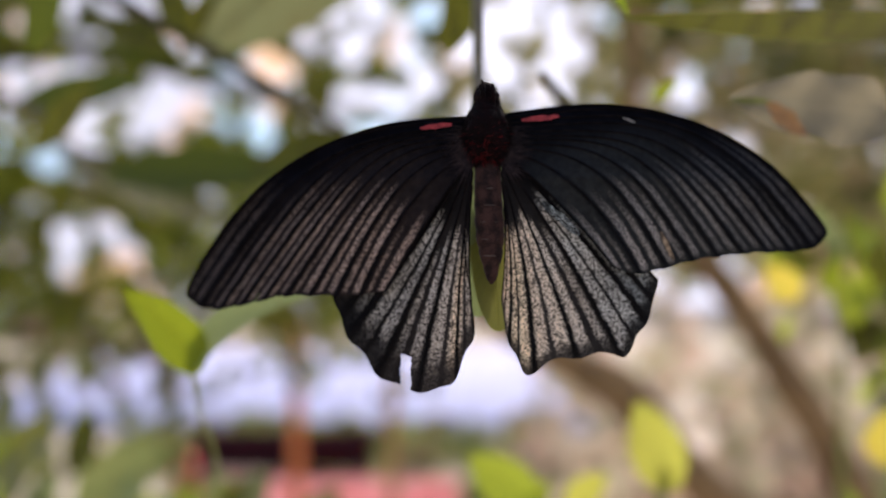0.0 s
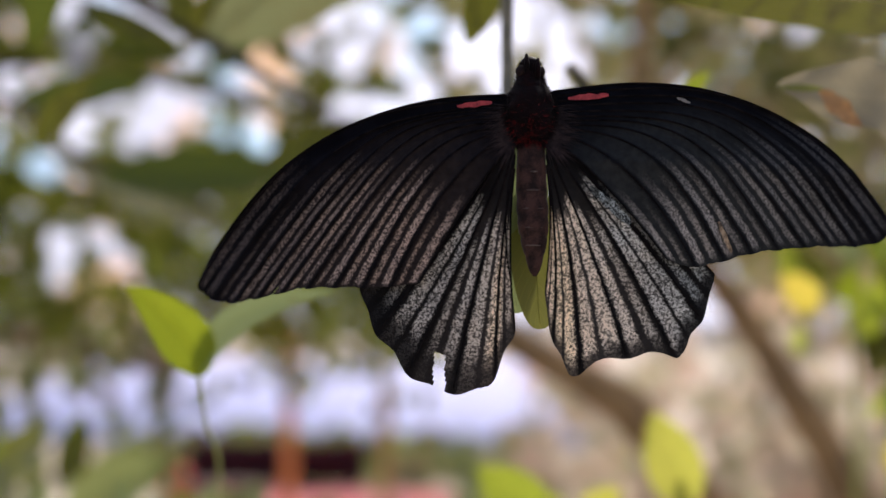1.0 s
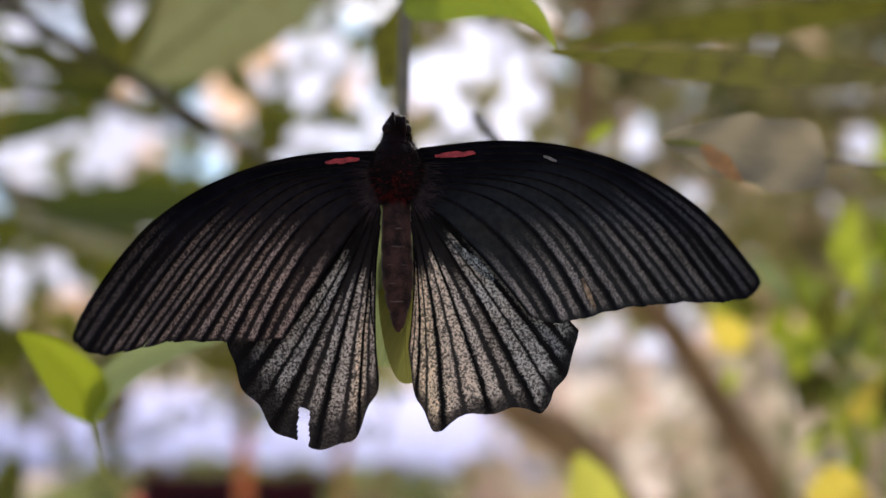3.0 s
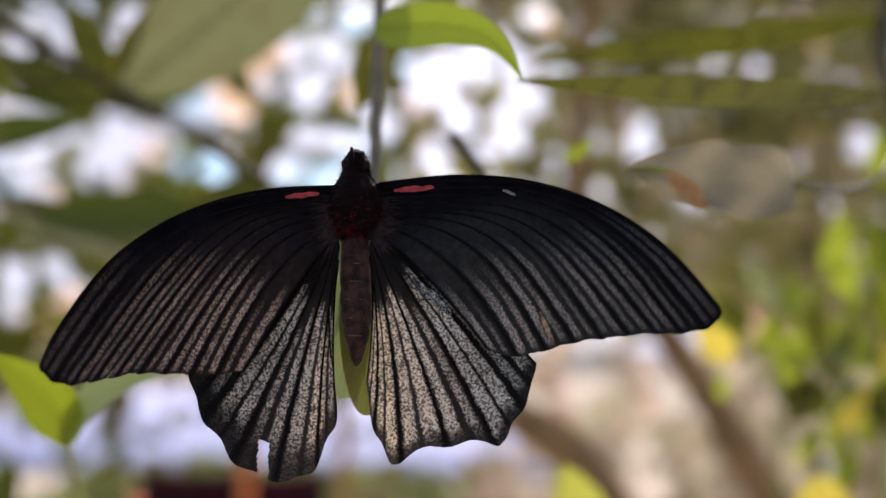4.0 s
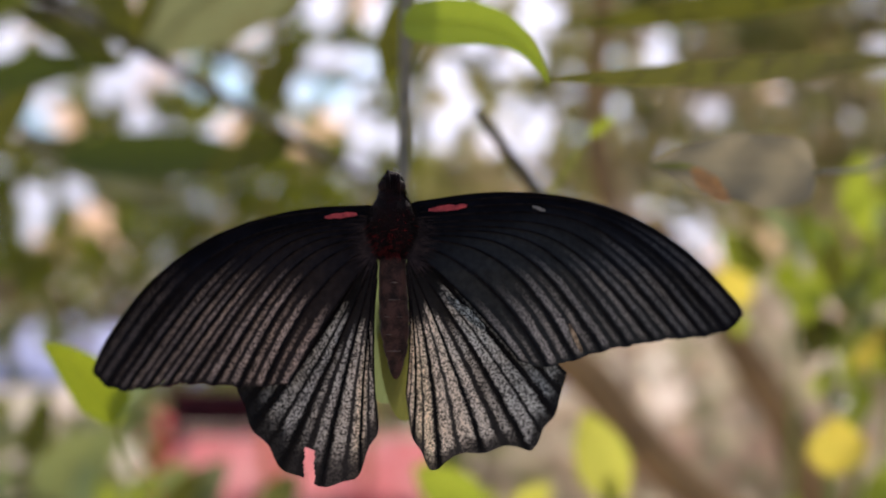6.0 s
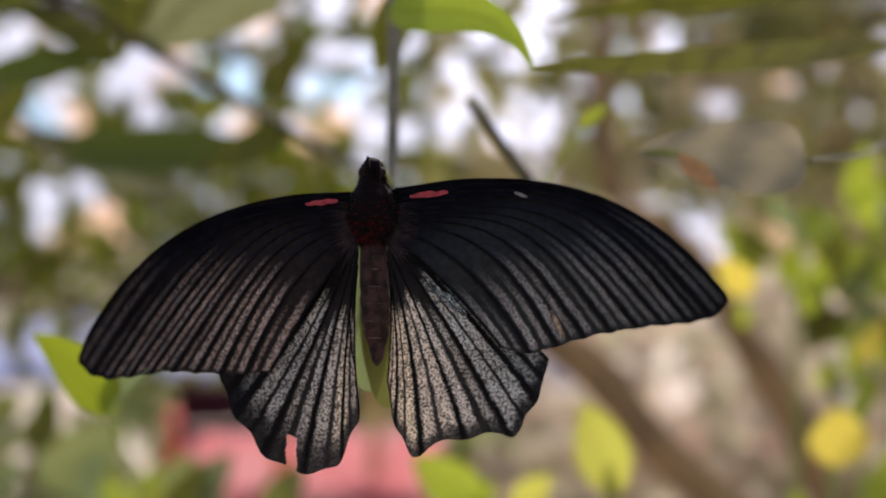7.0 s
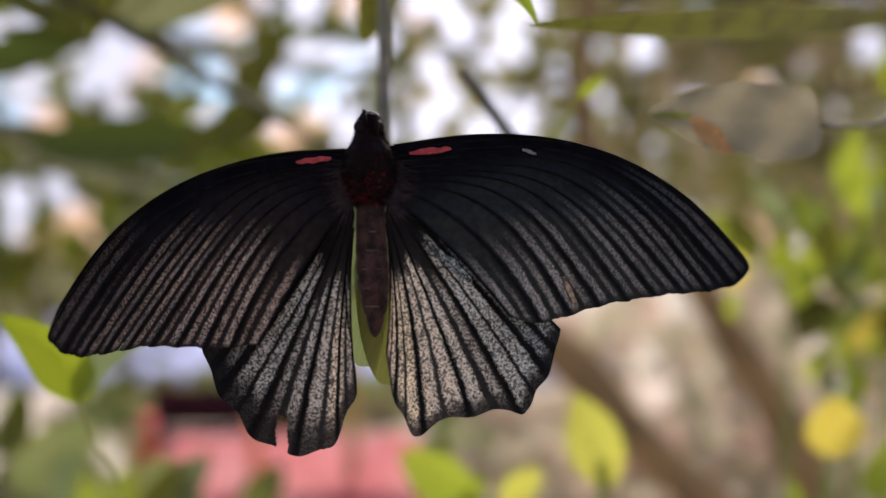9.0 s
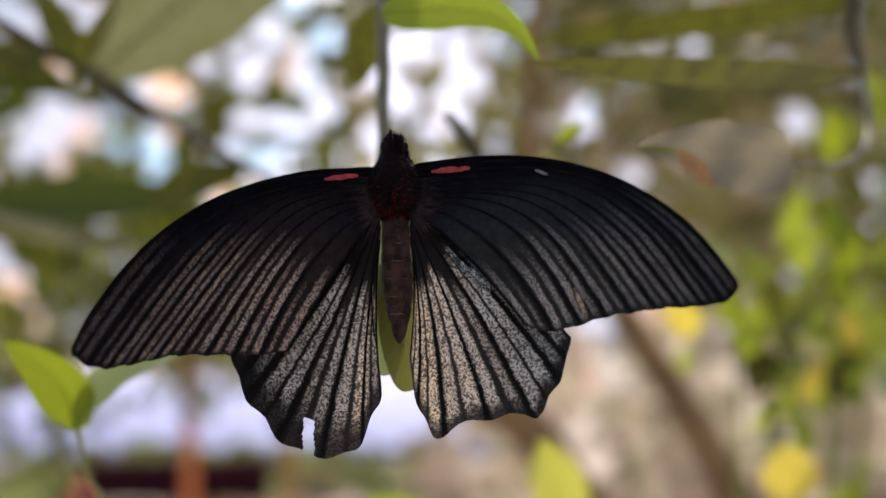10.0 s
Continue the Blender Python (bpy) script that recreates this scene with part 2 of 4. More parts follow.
MAT = {
    # the forewings differ by side: how light strikes each is put into its tones
    "fore_left": wing_material("left_forewing_scales", 10, 0.64, -0.13, 0.26, (0.06, 0.55, 0.20), (0.56, 0.41, 0.335), (0.30, 0.255, 0.245), (0.0026, 0.0024, 0.0034), (0.0205, 0.0160, 0.0158), 0.98, 0.17, 0.105, 0.86, (0.982, 0.999, 0.01)),
    "fore": wing_material("forewing_scales", 10, 0.55, 0.02, 0.36, (0.04, 0.70, 0.34), (0.40, 0.36, 0.335), (0.22, 0.22, 0.23), (0.0028, 0.0028, 0.0040), (0.0225, 0.0240, 0.0245), 0.96, 0.17, 0.105, 0.70, (0.972, 0.997, 0.01)),
    "hind": wing_material("hindwing_scales", 6, 0.25, 0.05, 0.10, (0.0, 0.50, 0.52), (1.0, 0.76, 0.54), (0.42, 0.47, 0.49), (0.0042, 0.0040, 0.0044), (0.036, 0.032, 0.030), 1.85, 0.110, 0.076, 0.88, (0.90, 0.98, 0.10), 0.01, (0.76, 0.16, (1.0, 0.79, 0.54))),
    # left hindwing: fainter, greyer rays than the right one
    "hind_left": wing_material("left_hindwing_scales", 6, 0.32, 0.0, 0.08, (0.0, 0.45, 0.36), (0.64, 0.53, 0.43), (0.44, 0.43, 0.41), (0.0042, 0.0039, 0.0043), (0.032, 0.027, 0.0255), 1.60, 0.130, 0.085, 0.92, (0.82, 0.94, 0.12), 0.01, (0.66, 0.09, (1.0, 0.78, 0.56))),
    "vein": plain("vein_black", (0.0040, 0.0036, 0.0042), (0.011, 0.0090, 0.0095), 400, 0.6, 0.0),
    "red": plain("red_scales", (0.44, 0.055, 0.055), (0.17, 0.020, 0.022), 500, 0.6, 0.2),
    "patch": speckle_material(),
    "scar": plain("bare_membrane", (0.21, 0.18, 0.155), (0.08, 0.07, 0.06), 900, 0.6, 0.2),
    "tan_scar": plain("torn_membrane", (0.36, 0.26, 0.17), (0.05, 0.035, 0.025), 700, 0.6, 0.2),
    "thorax": plain("thorax_hair", (0.0026, 0.0014, 0.0016), (0.0075, 0.0020, 0.0024), 700, 0.6, 0.06, 0.0008),
    "fur": hair_material(),
    "black_fur": plain("black_hair", (0.0026, 0.0016, 0.0018), (0.0050, 0.0024, 0.0026), 500, 0.6, 0.08),
    "root_fur": plain("root_hair", (0.012, 0.0075, 0.0085), (0.034, 0.022, 0.022), 600, 0.6, 0.1),
    "abdomen": plain("abdomen_scales", (0.0082, 0.0045, 0.0044), (0.046, 0.022, 0.0185), 420, 0.65, 0.10, 0.0002),
    "band": plain("pale_band", (0.10, 0.075, 0.066), (0.030, 0.022, 0.020), 600, 0.6, 0.2),
    "eye": plain("dark_eye", (0.008, 0.005, 0.005), (0.014, 0.009, 0.009), 200, 0.6, 0.05),
    "bright": leaf_material("bright_leaf", (0.21, 0.29, 0.02), (0.16, 0.24, 0.02), (0.34, 0.41, 0.03), 0.45, spotted=0.3),
    "pale": leaf_material("pale_leaf", (0.195, 0.245, 0.105), (0.155, 0.205, 0.085), (0.28, 0.33, 0.13), 0.35),
    "soft": leaf_material("soft_green_leaf", (0.22, 0.25, 0.095), (0.17, 0.20, 0.075), (0.32, 0.37, 0.12), 0.38, blotched=0.35),
    "olive": leaf_material("olive_leaf", (0.105, 0.108, 0.012), (0.078, 0.085, 0.010), (0.17, 0.18, 0.015), 0.22, (0.026, 0.020, 0.010), 0.9, blotched=0.85),
    "dark": leaf_material("dark_leaf", (0.066, 0.088, 0.013), (0.048, 0.066, 0.010), (0.15, 0.19, 0.015), 0.3),
    "grey": leaf_material("grey_leaf", (0.165, 0.18, 0.085), (0.135, 0.15, 0.072), (0.22, 0.24, 0.10), 0.35, spotted=0.6, blotched=0.45),
    "moss": leaf_material("moss_leaf", (0.19, 0.20, 0.05), (0.16, 0.17, 0.045), (0.25, 0.26, 0.055), 0.25, spotted=0.6),
    "withered": leaf_material("withered_leaf", (0.225, 0.198, 0.135), (0.19, 0.168, 0.115), (0.26, 0.23, 0.15), 0.45, (0.10, 0.08, 0.05), 0.6, blotched=0.3),
    "yellow": leaf_material("yellow_leaf", (0.42, 0.40, 0.07), (0.33, 0.37, 0.06), (0.56, 0.56, 0.09), 0.6, (0.30, 0.14, 0.03), 0.6),
    "golden": leaf_material("golden_leaf", (0.66, 0.54, 0.08), (0.58, 0.50, 0.07), (0.80, 0.66, 0.10), 0.5, (0.34, 0.16, 0.04), 0.8, blotched=0.35),
    "lime": leaf_material("lime_leaf", (0.22, 0.30, 0.03), (0.13, 0.20, 0.025), (0.46, 0.50, 0.04), 0.5),
    "dry": plain("dry_leaf_edge", (0.46, 0.24, 0.09), (0.26, 0.14, 0.06), 300, 0.6, 0.3),
    "crown": foliage_material("crown_leaves", ((0.046, 0.066, 0.008), (0.155, 0.165, 0.014), (0.20, 0.165, 0.05), (0.36, 0.40, 0.06)), (0.30, 0.36, 0.03), 0.38),
    "thicket": foliage_material("thicket_leaves", ((0.068, 0.086, 0.028), (0.42, 0.40, 0.14), (0.66, 0.48, 0.36), (0.74, 0.68, 0.38)), (0.50, 0.48, 0.14), 0.45),
    "hedge": foliage_material("hedge_leaves", ((0.075, 0.10, 0.035), (0.26, 0.29, 0.10), (0.34, 0.20, 0.16), (0.46, 0.50, 0.20)), (0.26, 0.30, 0.06)),
    "litter": foliage_material("litter_leaves", ((0.30, 0.31, 0.17), (0.58, 0.47, 0.36), (0.62, 0.38, 0.33), (0.62, 0.54, 0.44)), (0.56, 0.48, 0.37), 0.45),
    "fresh": leaf_material("fresh_leaf", (0.20, 0.26, 0.015), (0.15, 0.205, 0.015), (0.35, 0.41, 0.015), 0.38, spotted=0.3),
    "green_stem": plain("green_stem", (0.24, 0.28, 0.05), (0.18, 0.21, 0.05), 90, 0.5, 0.35),
    "grey_stem": plain("grey_stem", (0.20, 0.175, 0.125), (0.115, 0.10, 0.07), 150, 0.6, 0.3, 0.0004),
    "dark_twig": plain("dark_twig", (0.050, 0.044, 0.022), (0.030, 0.026, 0.014), 150, 0.6, 0.3),
    "bark": plain("dark_bark", (0.11, 0.09, 0.055), (0.065, 0.055, 0.035), 22, 0.8, 0.2, 0.003),
    "smooth_bark": plain("smooth_brown_bark", (0.31, 0.19, 0.088), (0.17, 0.106, 0.052), 22, 0.8, 0.2, 0.003),
    "orange": plain("orange_paint", (0.76, 0.26, 0.08), (0.62, 0.20, 0.07), 9, 0.5, 0.35),
    "faded": plain("faded_ochre_paint", (0.52, 0.30, 0.12), (0.40, 0.22, 0.10), 9, 0.6, 0.25),
    "cloth": plain("salmon_cloth", (0.62, 0.15, 0.16), (0.72, 0.33, 0.33), 3.5, 0.8, 0.15),
    "maroon": plain("maroon_wood", (0.085, 0.022, 0.028), (0.05, 0.015, 0.02), 8, 0.8, 0.08),
    "red_paint": plain("red_paint", (0.78, 0.06, 0.07), (0.66, 0.05, 0.06), 8, 0.5, 0.35),
    "earth": plain("dry_earth", (0.50, 0.41, 0.335), (0.30, 0.275, 0.20), 1.7, 0.9, 0.15),
    # the cool blue cast of the bright distance is put into this colour
    "concrete": plain("cool_tinted_concrete", (0.42, 0.44, 0.64), (0.26, 0.28, 0.43), 2.4, 0.8, 0.2),
}


# Helpers of the builders.
def part(name, bm, material, parent=None, label=""):
    """Links a bmesh as one mesh object, smooth, under a thing or a part."""
    me = bpy.data.meshes.new(name)
    bm.to_mesh(me)
    bm.free()
    for p in me.polygons:
        p.use_smooth = True
    me.materials.append(MAT[material])
    ob = new(name, me)
    ob.parent = parent
    return tagged(ob, label)


def thing(name, at, label, category, group=""):
    ob = new(name)
    ob.location = at
    ob.empty_display_size = 0.02
    return tagged(ob, label, category, group)


def curve(points, steps):
    """Points along a Catmull-Rom curve through the given ones."""
    p = [Vector(q) for q in points]
    p = [2 * p[0] - p[1]] + p + [2 * p[-1] - p[-2]]
    out = []
    for k in range(1, len(p) - 2):
        for s in range(steps):
            t = s / steps
            a, b, c, d = p[k - 1], p[k], p[k + 1], p[k + 2]
            out.append(0.5 * (2 * b + (c - a) * t + (2 * a - 5 * b + 4 * c - d) * t * t + (3 * b - a - 3 * c + d) * t ** 3))
    return out + [p[-2]]


def tube(bm, points, radii, sides=8, steps=6, rough=0.0):
    """A round, closed stem along a curve, its radius running through the given ones."""
    line = curve(points, steps)
    rings = []
    for k, p in enumerate(line):
        way = (line[min(k + 1, len(line) - 1)] - line[max(k - 1, 0)]).normalized()
        side = way.cross(Vector((0.31, 0.87, 0.38))).normalized()
        up = side.cross(way)
        f = k / (len(line) - 1) * (len(radii) - 1)
        n = min(int(f), len(radii) - 2)
        r = radii[n] + (radii[n + 1] - radii[n]) * (f - n)
        ring = []
        for s in range(sides):
            a = 2 * math.pi * s / sides
            rr = r * (1 + rough * noise.noise(p * 14 + Vector((math.cos(a), math.sin(a), 0)) * 0.8))
            ring.append(bm.verts.new(p + rr * (math.cos(a) * side + math.sin(a) * up)))
        rings.append(ring)
    for a, b in zip(rings, rings[1:]):
        for s in range(sides):
            bm.faces.new((a[s], a[(s + 1) % sides], b[(s + 1) % sides], b[s]))
    bm.faces.new(rings[0])
    bm.faces.new(rings[-1])
    return bm


def stem(name, points, radii, material, parent, label="", rough=0.0, sides=8):
    bm = bmesh.new()
    tube(bm, points, radii, sides, 6, rough)
    bmesh.ops.recalc_face_normals(bm, faces=bm.faces)
    return part(name, bm, material, parent, label)


def blade(length, width, fold=0.12, curl=0.1, bend=0.0, wave=0.0, point=1.0, rows=14, cols=6, droop=2, early=0.85, tail=0.0):
    """A leaf blade along +y with its face to +z: pointed at both ends (a tail keeps a narrow strip to the tip), folded at the rib, curled along its length and bent sideways."""
    bm = bmesh.new()
    uv = bm.loops.layers.uv.new("leaf")
    grid = []
    for i in range(rows + 1):
        s = 0.5 - 0.5 * math.cos(math.pi * i / rows)
        w = 0.5 * width * max(math.sin(math.pi * s ** early), 0.0) ** (0.75 * point) + width * 0.004
        if s > 0.5:
            w = max(w, tail * width * min(1, 12 * (1 - s)))
        line = []
        for j in range(cols + 1):
            c = 2 * j / cols - 1
            z = fold * abs(c) * w - curl * length * s * s + wave * w * math.sin(s * 15 + j) * abs(c)
            tx = bend * droop * s ** (droop - 1)
            k = 1 / math.sqrt(1 + tx * tx)
            line.append((bm.verts.new((bend * length * s ** droop + c * w * k, s * length - c * w * k * tx, z)), (0.5 + 0.5 * c, s)))
        grid.append(line)
    for a, b in zip(grid, grid[1:]):
        for j in range(cols):
            quad = (a[j], a[j + 1], b[j + 1], b[j])
            f = bm.faces.new([q[0] for q in quad])
            for loop, q in zip(f.loops, quad):
                loop[uv].uv = q[1]
    return bm


def blade_pose(base, tip, face):
    """The pose that lays a blade from base to tip with its face turned to a direction."""
    y = (Vector(tip) - Vector(base)).normalized()
    z = Vector(face)
    z = (z - z.dot(y) * y).normalized()
    m = Matrix((y.cross(z), y, z)).transposed().to_4x4()
    return Matrix.Translation(base) @ m


def leaf(base, tip, width, material, parent, face=(0, -1, 0.3), label="", **shape):
    """One leaf as a part, with its raised midrib as a part of it."""
    length = (Vector(tip) - Vector(base)).length
    ob = part("leaf", blade(length, width, **shape), material, parent, label)
    ob.matrix_basis = Matrix.Translation(-Vector(parent.location)) @ blade_pose(base, tip, face)
    if material in ("withered", "dry"):
        return ob
    bend, curl, droop = shape.get("bend", 0.0), shape.get("curl", 0.1), shape.get("droop", 2)
    bm = bmesh.new()
    tube(bm, [(bend * length * s ** droop, s * length, -curl * length * s * s + 0.0002) for s in (0, 0.25, 0.5, 0.75, 0.97)], [width * 0.018, width * 0.006], 5, 3)
    part("midrib", bm, material, ob)
    return ob


# The large structure: ground to the horizon, a pale court, a glowing sheet as the bright hazy distance.
def slab(bm, x0, x1, y0, y1, z0, z1):
    made = bmesh.ops.create_cube(bm, size=1)["verts"]
    bmesh.ops.transform(bm, matrix=Matrix.Translation(((x0 + x1) / 2, (y0 + y1) / 2, (z0 + z1) / 2)) @ Matrix.Diagonal((x1 - x0, y1 - y0, z1 - z0, 1)), verts=made)
    return made


def ground_sheet():
    bm = bmesh.new()
    bmesh.ops.create_grid(bm, x_segments=120, y_segments=120, size=1)
    for v in bm.verts:
        d = max(abs(v.co.x), abs(v.co.y))
        v.co.xy *= 12 + 500 * d ** 5
        v.co.z = 0.05 * noise.noise(v.co * 0.7) - 0.03
    tagged(part("ground", bm, "earth"), "dry beige earth with sparse grass and litter", "ground", kind="structure")
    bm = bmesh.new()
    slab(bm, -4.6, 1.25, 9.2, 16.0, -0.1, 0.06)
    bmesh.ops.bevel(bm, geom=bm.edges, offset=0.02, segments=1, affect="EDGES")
    tagged(part("pavement", bm, "concrete"), "pale sunlit concrete court behind the plants, its colour tinted cool blue", "pavement", kind="structure")


def distance():
    """A curved glowing sheet painted as the hazy bright sky behind everything, tinted peach and blue in patches."""
    m = Nodes("painted_bright_haze")
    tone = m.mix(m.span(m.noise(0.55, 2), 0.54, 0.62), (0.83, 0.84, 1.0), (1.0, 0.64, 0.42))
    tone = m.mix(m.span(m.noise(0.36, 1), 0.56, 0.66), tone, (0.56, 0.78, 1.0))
    # a brighter patch of sky is painted into the emission around one point
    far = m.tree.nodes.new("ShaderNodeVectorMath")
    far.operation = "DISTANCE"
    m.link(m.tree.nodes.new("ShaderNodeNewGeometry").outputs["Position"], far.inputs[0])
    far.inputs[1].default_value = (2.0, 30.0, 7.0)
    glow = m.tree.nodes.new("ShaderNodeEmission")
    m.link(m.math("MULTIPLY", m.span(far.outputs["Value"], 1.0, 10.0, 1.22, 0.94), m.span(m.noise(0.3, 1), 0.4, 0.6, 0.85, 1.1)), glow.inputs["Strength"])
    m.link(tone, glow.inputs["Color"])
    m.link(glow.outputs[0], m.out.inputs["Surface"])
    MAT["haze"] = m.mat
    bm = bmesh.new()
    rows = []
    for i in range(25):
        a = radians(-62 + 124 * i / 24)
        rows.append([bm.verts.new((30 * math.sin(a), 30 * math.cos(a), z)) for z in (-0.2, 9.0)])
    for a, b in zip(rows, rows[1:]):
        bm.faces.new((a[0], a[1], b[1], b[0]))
    tagged(part("backdrop", bm, "haze"), "glowing backdrop painted as bright hazy sky behind the garden", "backdrop", kind="structure")


ground_sheet()
distance()


# The butterfly: wings as fans of veins. Each row is one ray: where it bends and where it meets the margin (x, z in mm from the body's origin).
ORIGIN = Vector((0.0125, 0.229, 1.515))
FORE_A = [(-46.3, 15.0, -70.4, -20.1), (-46.3, 13.2, -72.5, -23.8), (-45.2, 11.5, -72.8, -26.7), (-41.4, 9.2, -69.8, -28.4), (-35.9, 9.1, -64.9, -29.2), (-29.6, 8.5, -57.2, -27.7),
          (-25.0, 7.4, -48.5, -25.7), (-22.1, 6.0, -40.5, -25.2), (-20.3, 4.0, -34.0, -25.1), (-18.3, -0.5, -28.8, -24.6), (-15.5, -7.8, -24.3, -24.0)]
FORE_B = [(44.4, 24.1, 72.4, -6.7), (44.1, 22.3, 75.3, -8.9), (44.0, 20.5, 76.5, -11.5), (43.0, 18.5, 74.4, -14.2), (39.9, 14.8, 67.0, -15.8), (33.6, 10.7, 57.2, -16.0),
          (28.3, 9.6, 48.7, -16.7), (23.1, 8.5, 40.7, -17.7), (19.1, 6.8, 33.2, -19.6), (15.0, 2.5, 27.8, -20.3), (10.0, -2.4, 23.0, -18.8)]
HIND_A = [(-24.8, -6.1, -36.3, -25.2), (-19.4, -11.4, -35.1, -30.4), (-16.1, -14.5, -31.4, -36.3), (-13.9, -16.7, -24.8, -43.4), (-12.9, -17.7, -19.1, -45.0),
          (-11.5, -18.8, -14.7, -45.3), (-10.2, -18.8, -10.7, -43.7), (-9.0, -18.8, -8.0, -37.7), (-8.1, -14.5, -5.9, -32.6), (-9.4, -10.8, -6.9, -23.1)]
HIND_B = [(18.3, -6.1, 33.3, -21.6), (17.2, -8.8, 32.8, -26.8), (15.0, -11.5, 29.4, -33.3), (13.9, -12.2, 28.3, -36.3), (12.9, -12.7, 25.9, -37.9), (11.5, -13.7, 23.2, -37.4),
          (9.6, -15.0, 19.0, -37.8), (8.0, -15.7, 13.4, -38.3), (6.4, -16.5, 8.4, -39.8), (5.4, -16.7, 6.2, -41.2), (4.6, -16.7, 4.3, -41.3), (3.4, -16.7, 2.6, -37.5), (2.4, -15.0, 0.6, -33.0), (1.5, -10.3, -0.4, -25.3)]


def swept(x, z):
    """How far the wings lie behind the body: bowed back towards the tips and the fore edge (mm)."""
    return (0.0044 if x > 0 else 0.0058) * x * x + 0.40 * max(z, 0.0)


class Wing:
    def __init__(self, rows, cells, root_front, root_back, behind, scallop, hug):
        self.rows, self.cells, self.roots, self.behind, self.scallop = rows, cells, (root_front, root_back), behind, scallop
        self.hug, self.n = hug, len(rows) - 1
        # u runs evenly along the margin
        tips = [self.spline(k / 200 * self.n)[2:] for k in range(201)]
        run = np.concatenate([[0], np.cumsum([np.linalg.norm(b - a) for a, b in zip(tips, tips[1:])])])
        self.table = run / run[-1]

    def spline(self, f):
        k = min(int(f), self.n - 1)
        t = f - k
        a, b, c, d = [np.array(self.rows[min(max(k + s, 0), self.n)]) for s in (-1, 0, 1, 2)]
        return 0.5 * (2 * b + (c - a) * t + (2 * a - 5 * b + 4 * c - d) * t * t + (3 * b - a - 3 * c + d) * t ** 3)

    def row(self, u):
        """Bend and tip of the ray at u, 0 at the fore edge and 1 at the hind edge."""
        return self.spline(float(np.interp(u, self.table, np.linspace(0, self.n, 201))))

    def place(self, u, v, lift=0.0):
        r = self.row(u)
        x0, z0 = (self.roots[0][k] + (self.roots[1][k] - self.roots[0][k]) * min(1, u * 1.3) for k in (0, 1))
        v = v * (1 - self.scallop * math.sin(math.pi * u * self.cells) ** 2)
        hug = self.hug * math.sin(math.pi * min(u * 1.15, 1)) ** 0.7
        a, c = (1 - v) ** 2 * (1 - hug * v), v * v * (1 - hug * (1 - v))
        b = 1 - a - c
        x, z = a * x0 + b * r[0] + c * r[2], a * z0 + b * r[1] + c * r[3]
        pleat = 0.22 * math.cos(2 * math.pi * u * self.cells) + 0.08 * math.cos(4 * math.pi * u * self.cells)
        swell = 0.9 * noise.noise(Vector((x * 0.05, z * 0.05, self.behind))) * min(v * 1.5, 1)
        y = swept(x, z) + self.behind - lift - pleat * min(v * 2, 1) + swell
        return Vector((x, y, z)) / 1000

    def mesh(self, tears=()):
        """The membrane, pleated between the veins, with a worn margin; tears are (x from, x to, z below) in mm that are missing."""
        bm = bmesh.new()
        uv = bm.loops.layers.uv.new("wing")
        nu, nv = self.cells * 24, 60
        grid = []
        for i in range(nu + 1):
            u = i / nu
            worn = 1 - 0.005 * abs(noise.noise(Vector((u * 37, self.behind, len(tears))))) - 0.004 * max(0, noise.noise(Vector((u * 90, 3, self.cells)))) ** 2
            grid.append([(bm.verts.new(self.place(u, 0.02 + (worn - 0.02) * j / nv)), (u, j / nv)) for j in range(nv + 1)])
        for i in range(nu):
            for j in range(nv):
                at = 500 * (grid[i][j][0].co + grid[i + 1][j + 1][0].co)
                rag = 0.3 * noise.noise(at * 1.3)
                if any(a + rag < at.x < b + rag and at.z < c + 2 * rag for a, b, c in tears):
                    continue
                quad = (grid[i][j], grid[i + 1][j], grid[i + 1][j + 1], grid[i][j + 1])
                f = bm.faces.new([q[0] for q in quad])
                for loop, q in zip(f.loops, quad):
                    loop[uv].uv = q[1]
        bmesh.ops.delete(bm, geom=[v for v in bm.verts if not v.link_faces], context="VERTS")
        return bm


def wing_mark(x0, z0, x1, z1, wide, seed):
    """A ragged mark of other scales lying on the wing, between two places (mm)."""
    bm = bmesh.new()
    a, b = Vector((x0, z0)), Vector((x1, z1))
    side = Vector((-(b - a).y, (b - a).x)).normalized()
    grid = []
    for i in range(19):
        t = i / 18
        w = 0.5 * wide * math.sin(math.pi * (0.05 + 0.9 * t)) ** 0.5
        line = []
        for s in (-1, -0.4, 0.4, 1):
            q = a.lerp(b, t) + side * (s * w * (1 + 0.5 * noise.noise(Vector((t * 5, s, seed)))) + 0.12 * wide * noise.noise(Vector((t * 4, 9, seed))))
            line.append(bm.verts.new(Vector((q.x, swept(q.x, q.y) - 0.75, q.y)) / 1000))
        grid.append(line)
    for p, q in zip(grid, grid[1:]):
        for k in range(3):
            bm.faces.new((p[k], q[k], q[k + 1], p[k + 1]))
    return bm


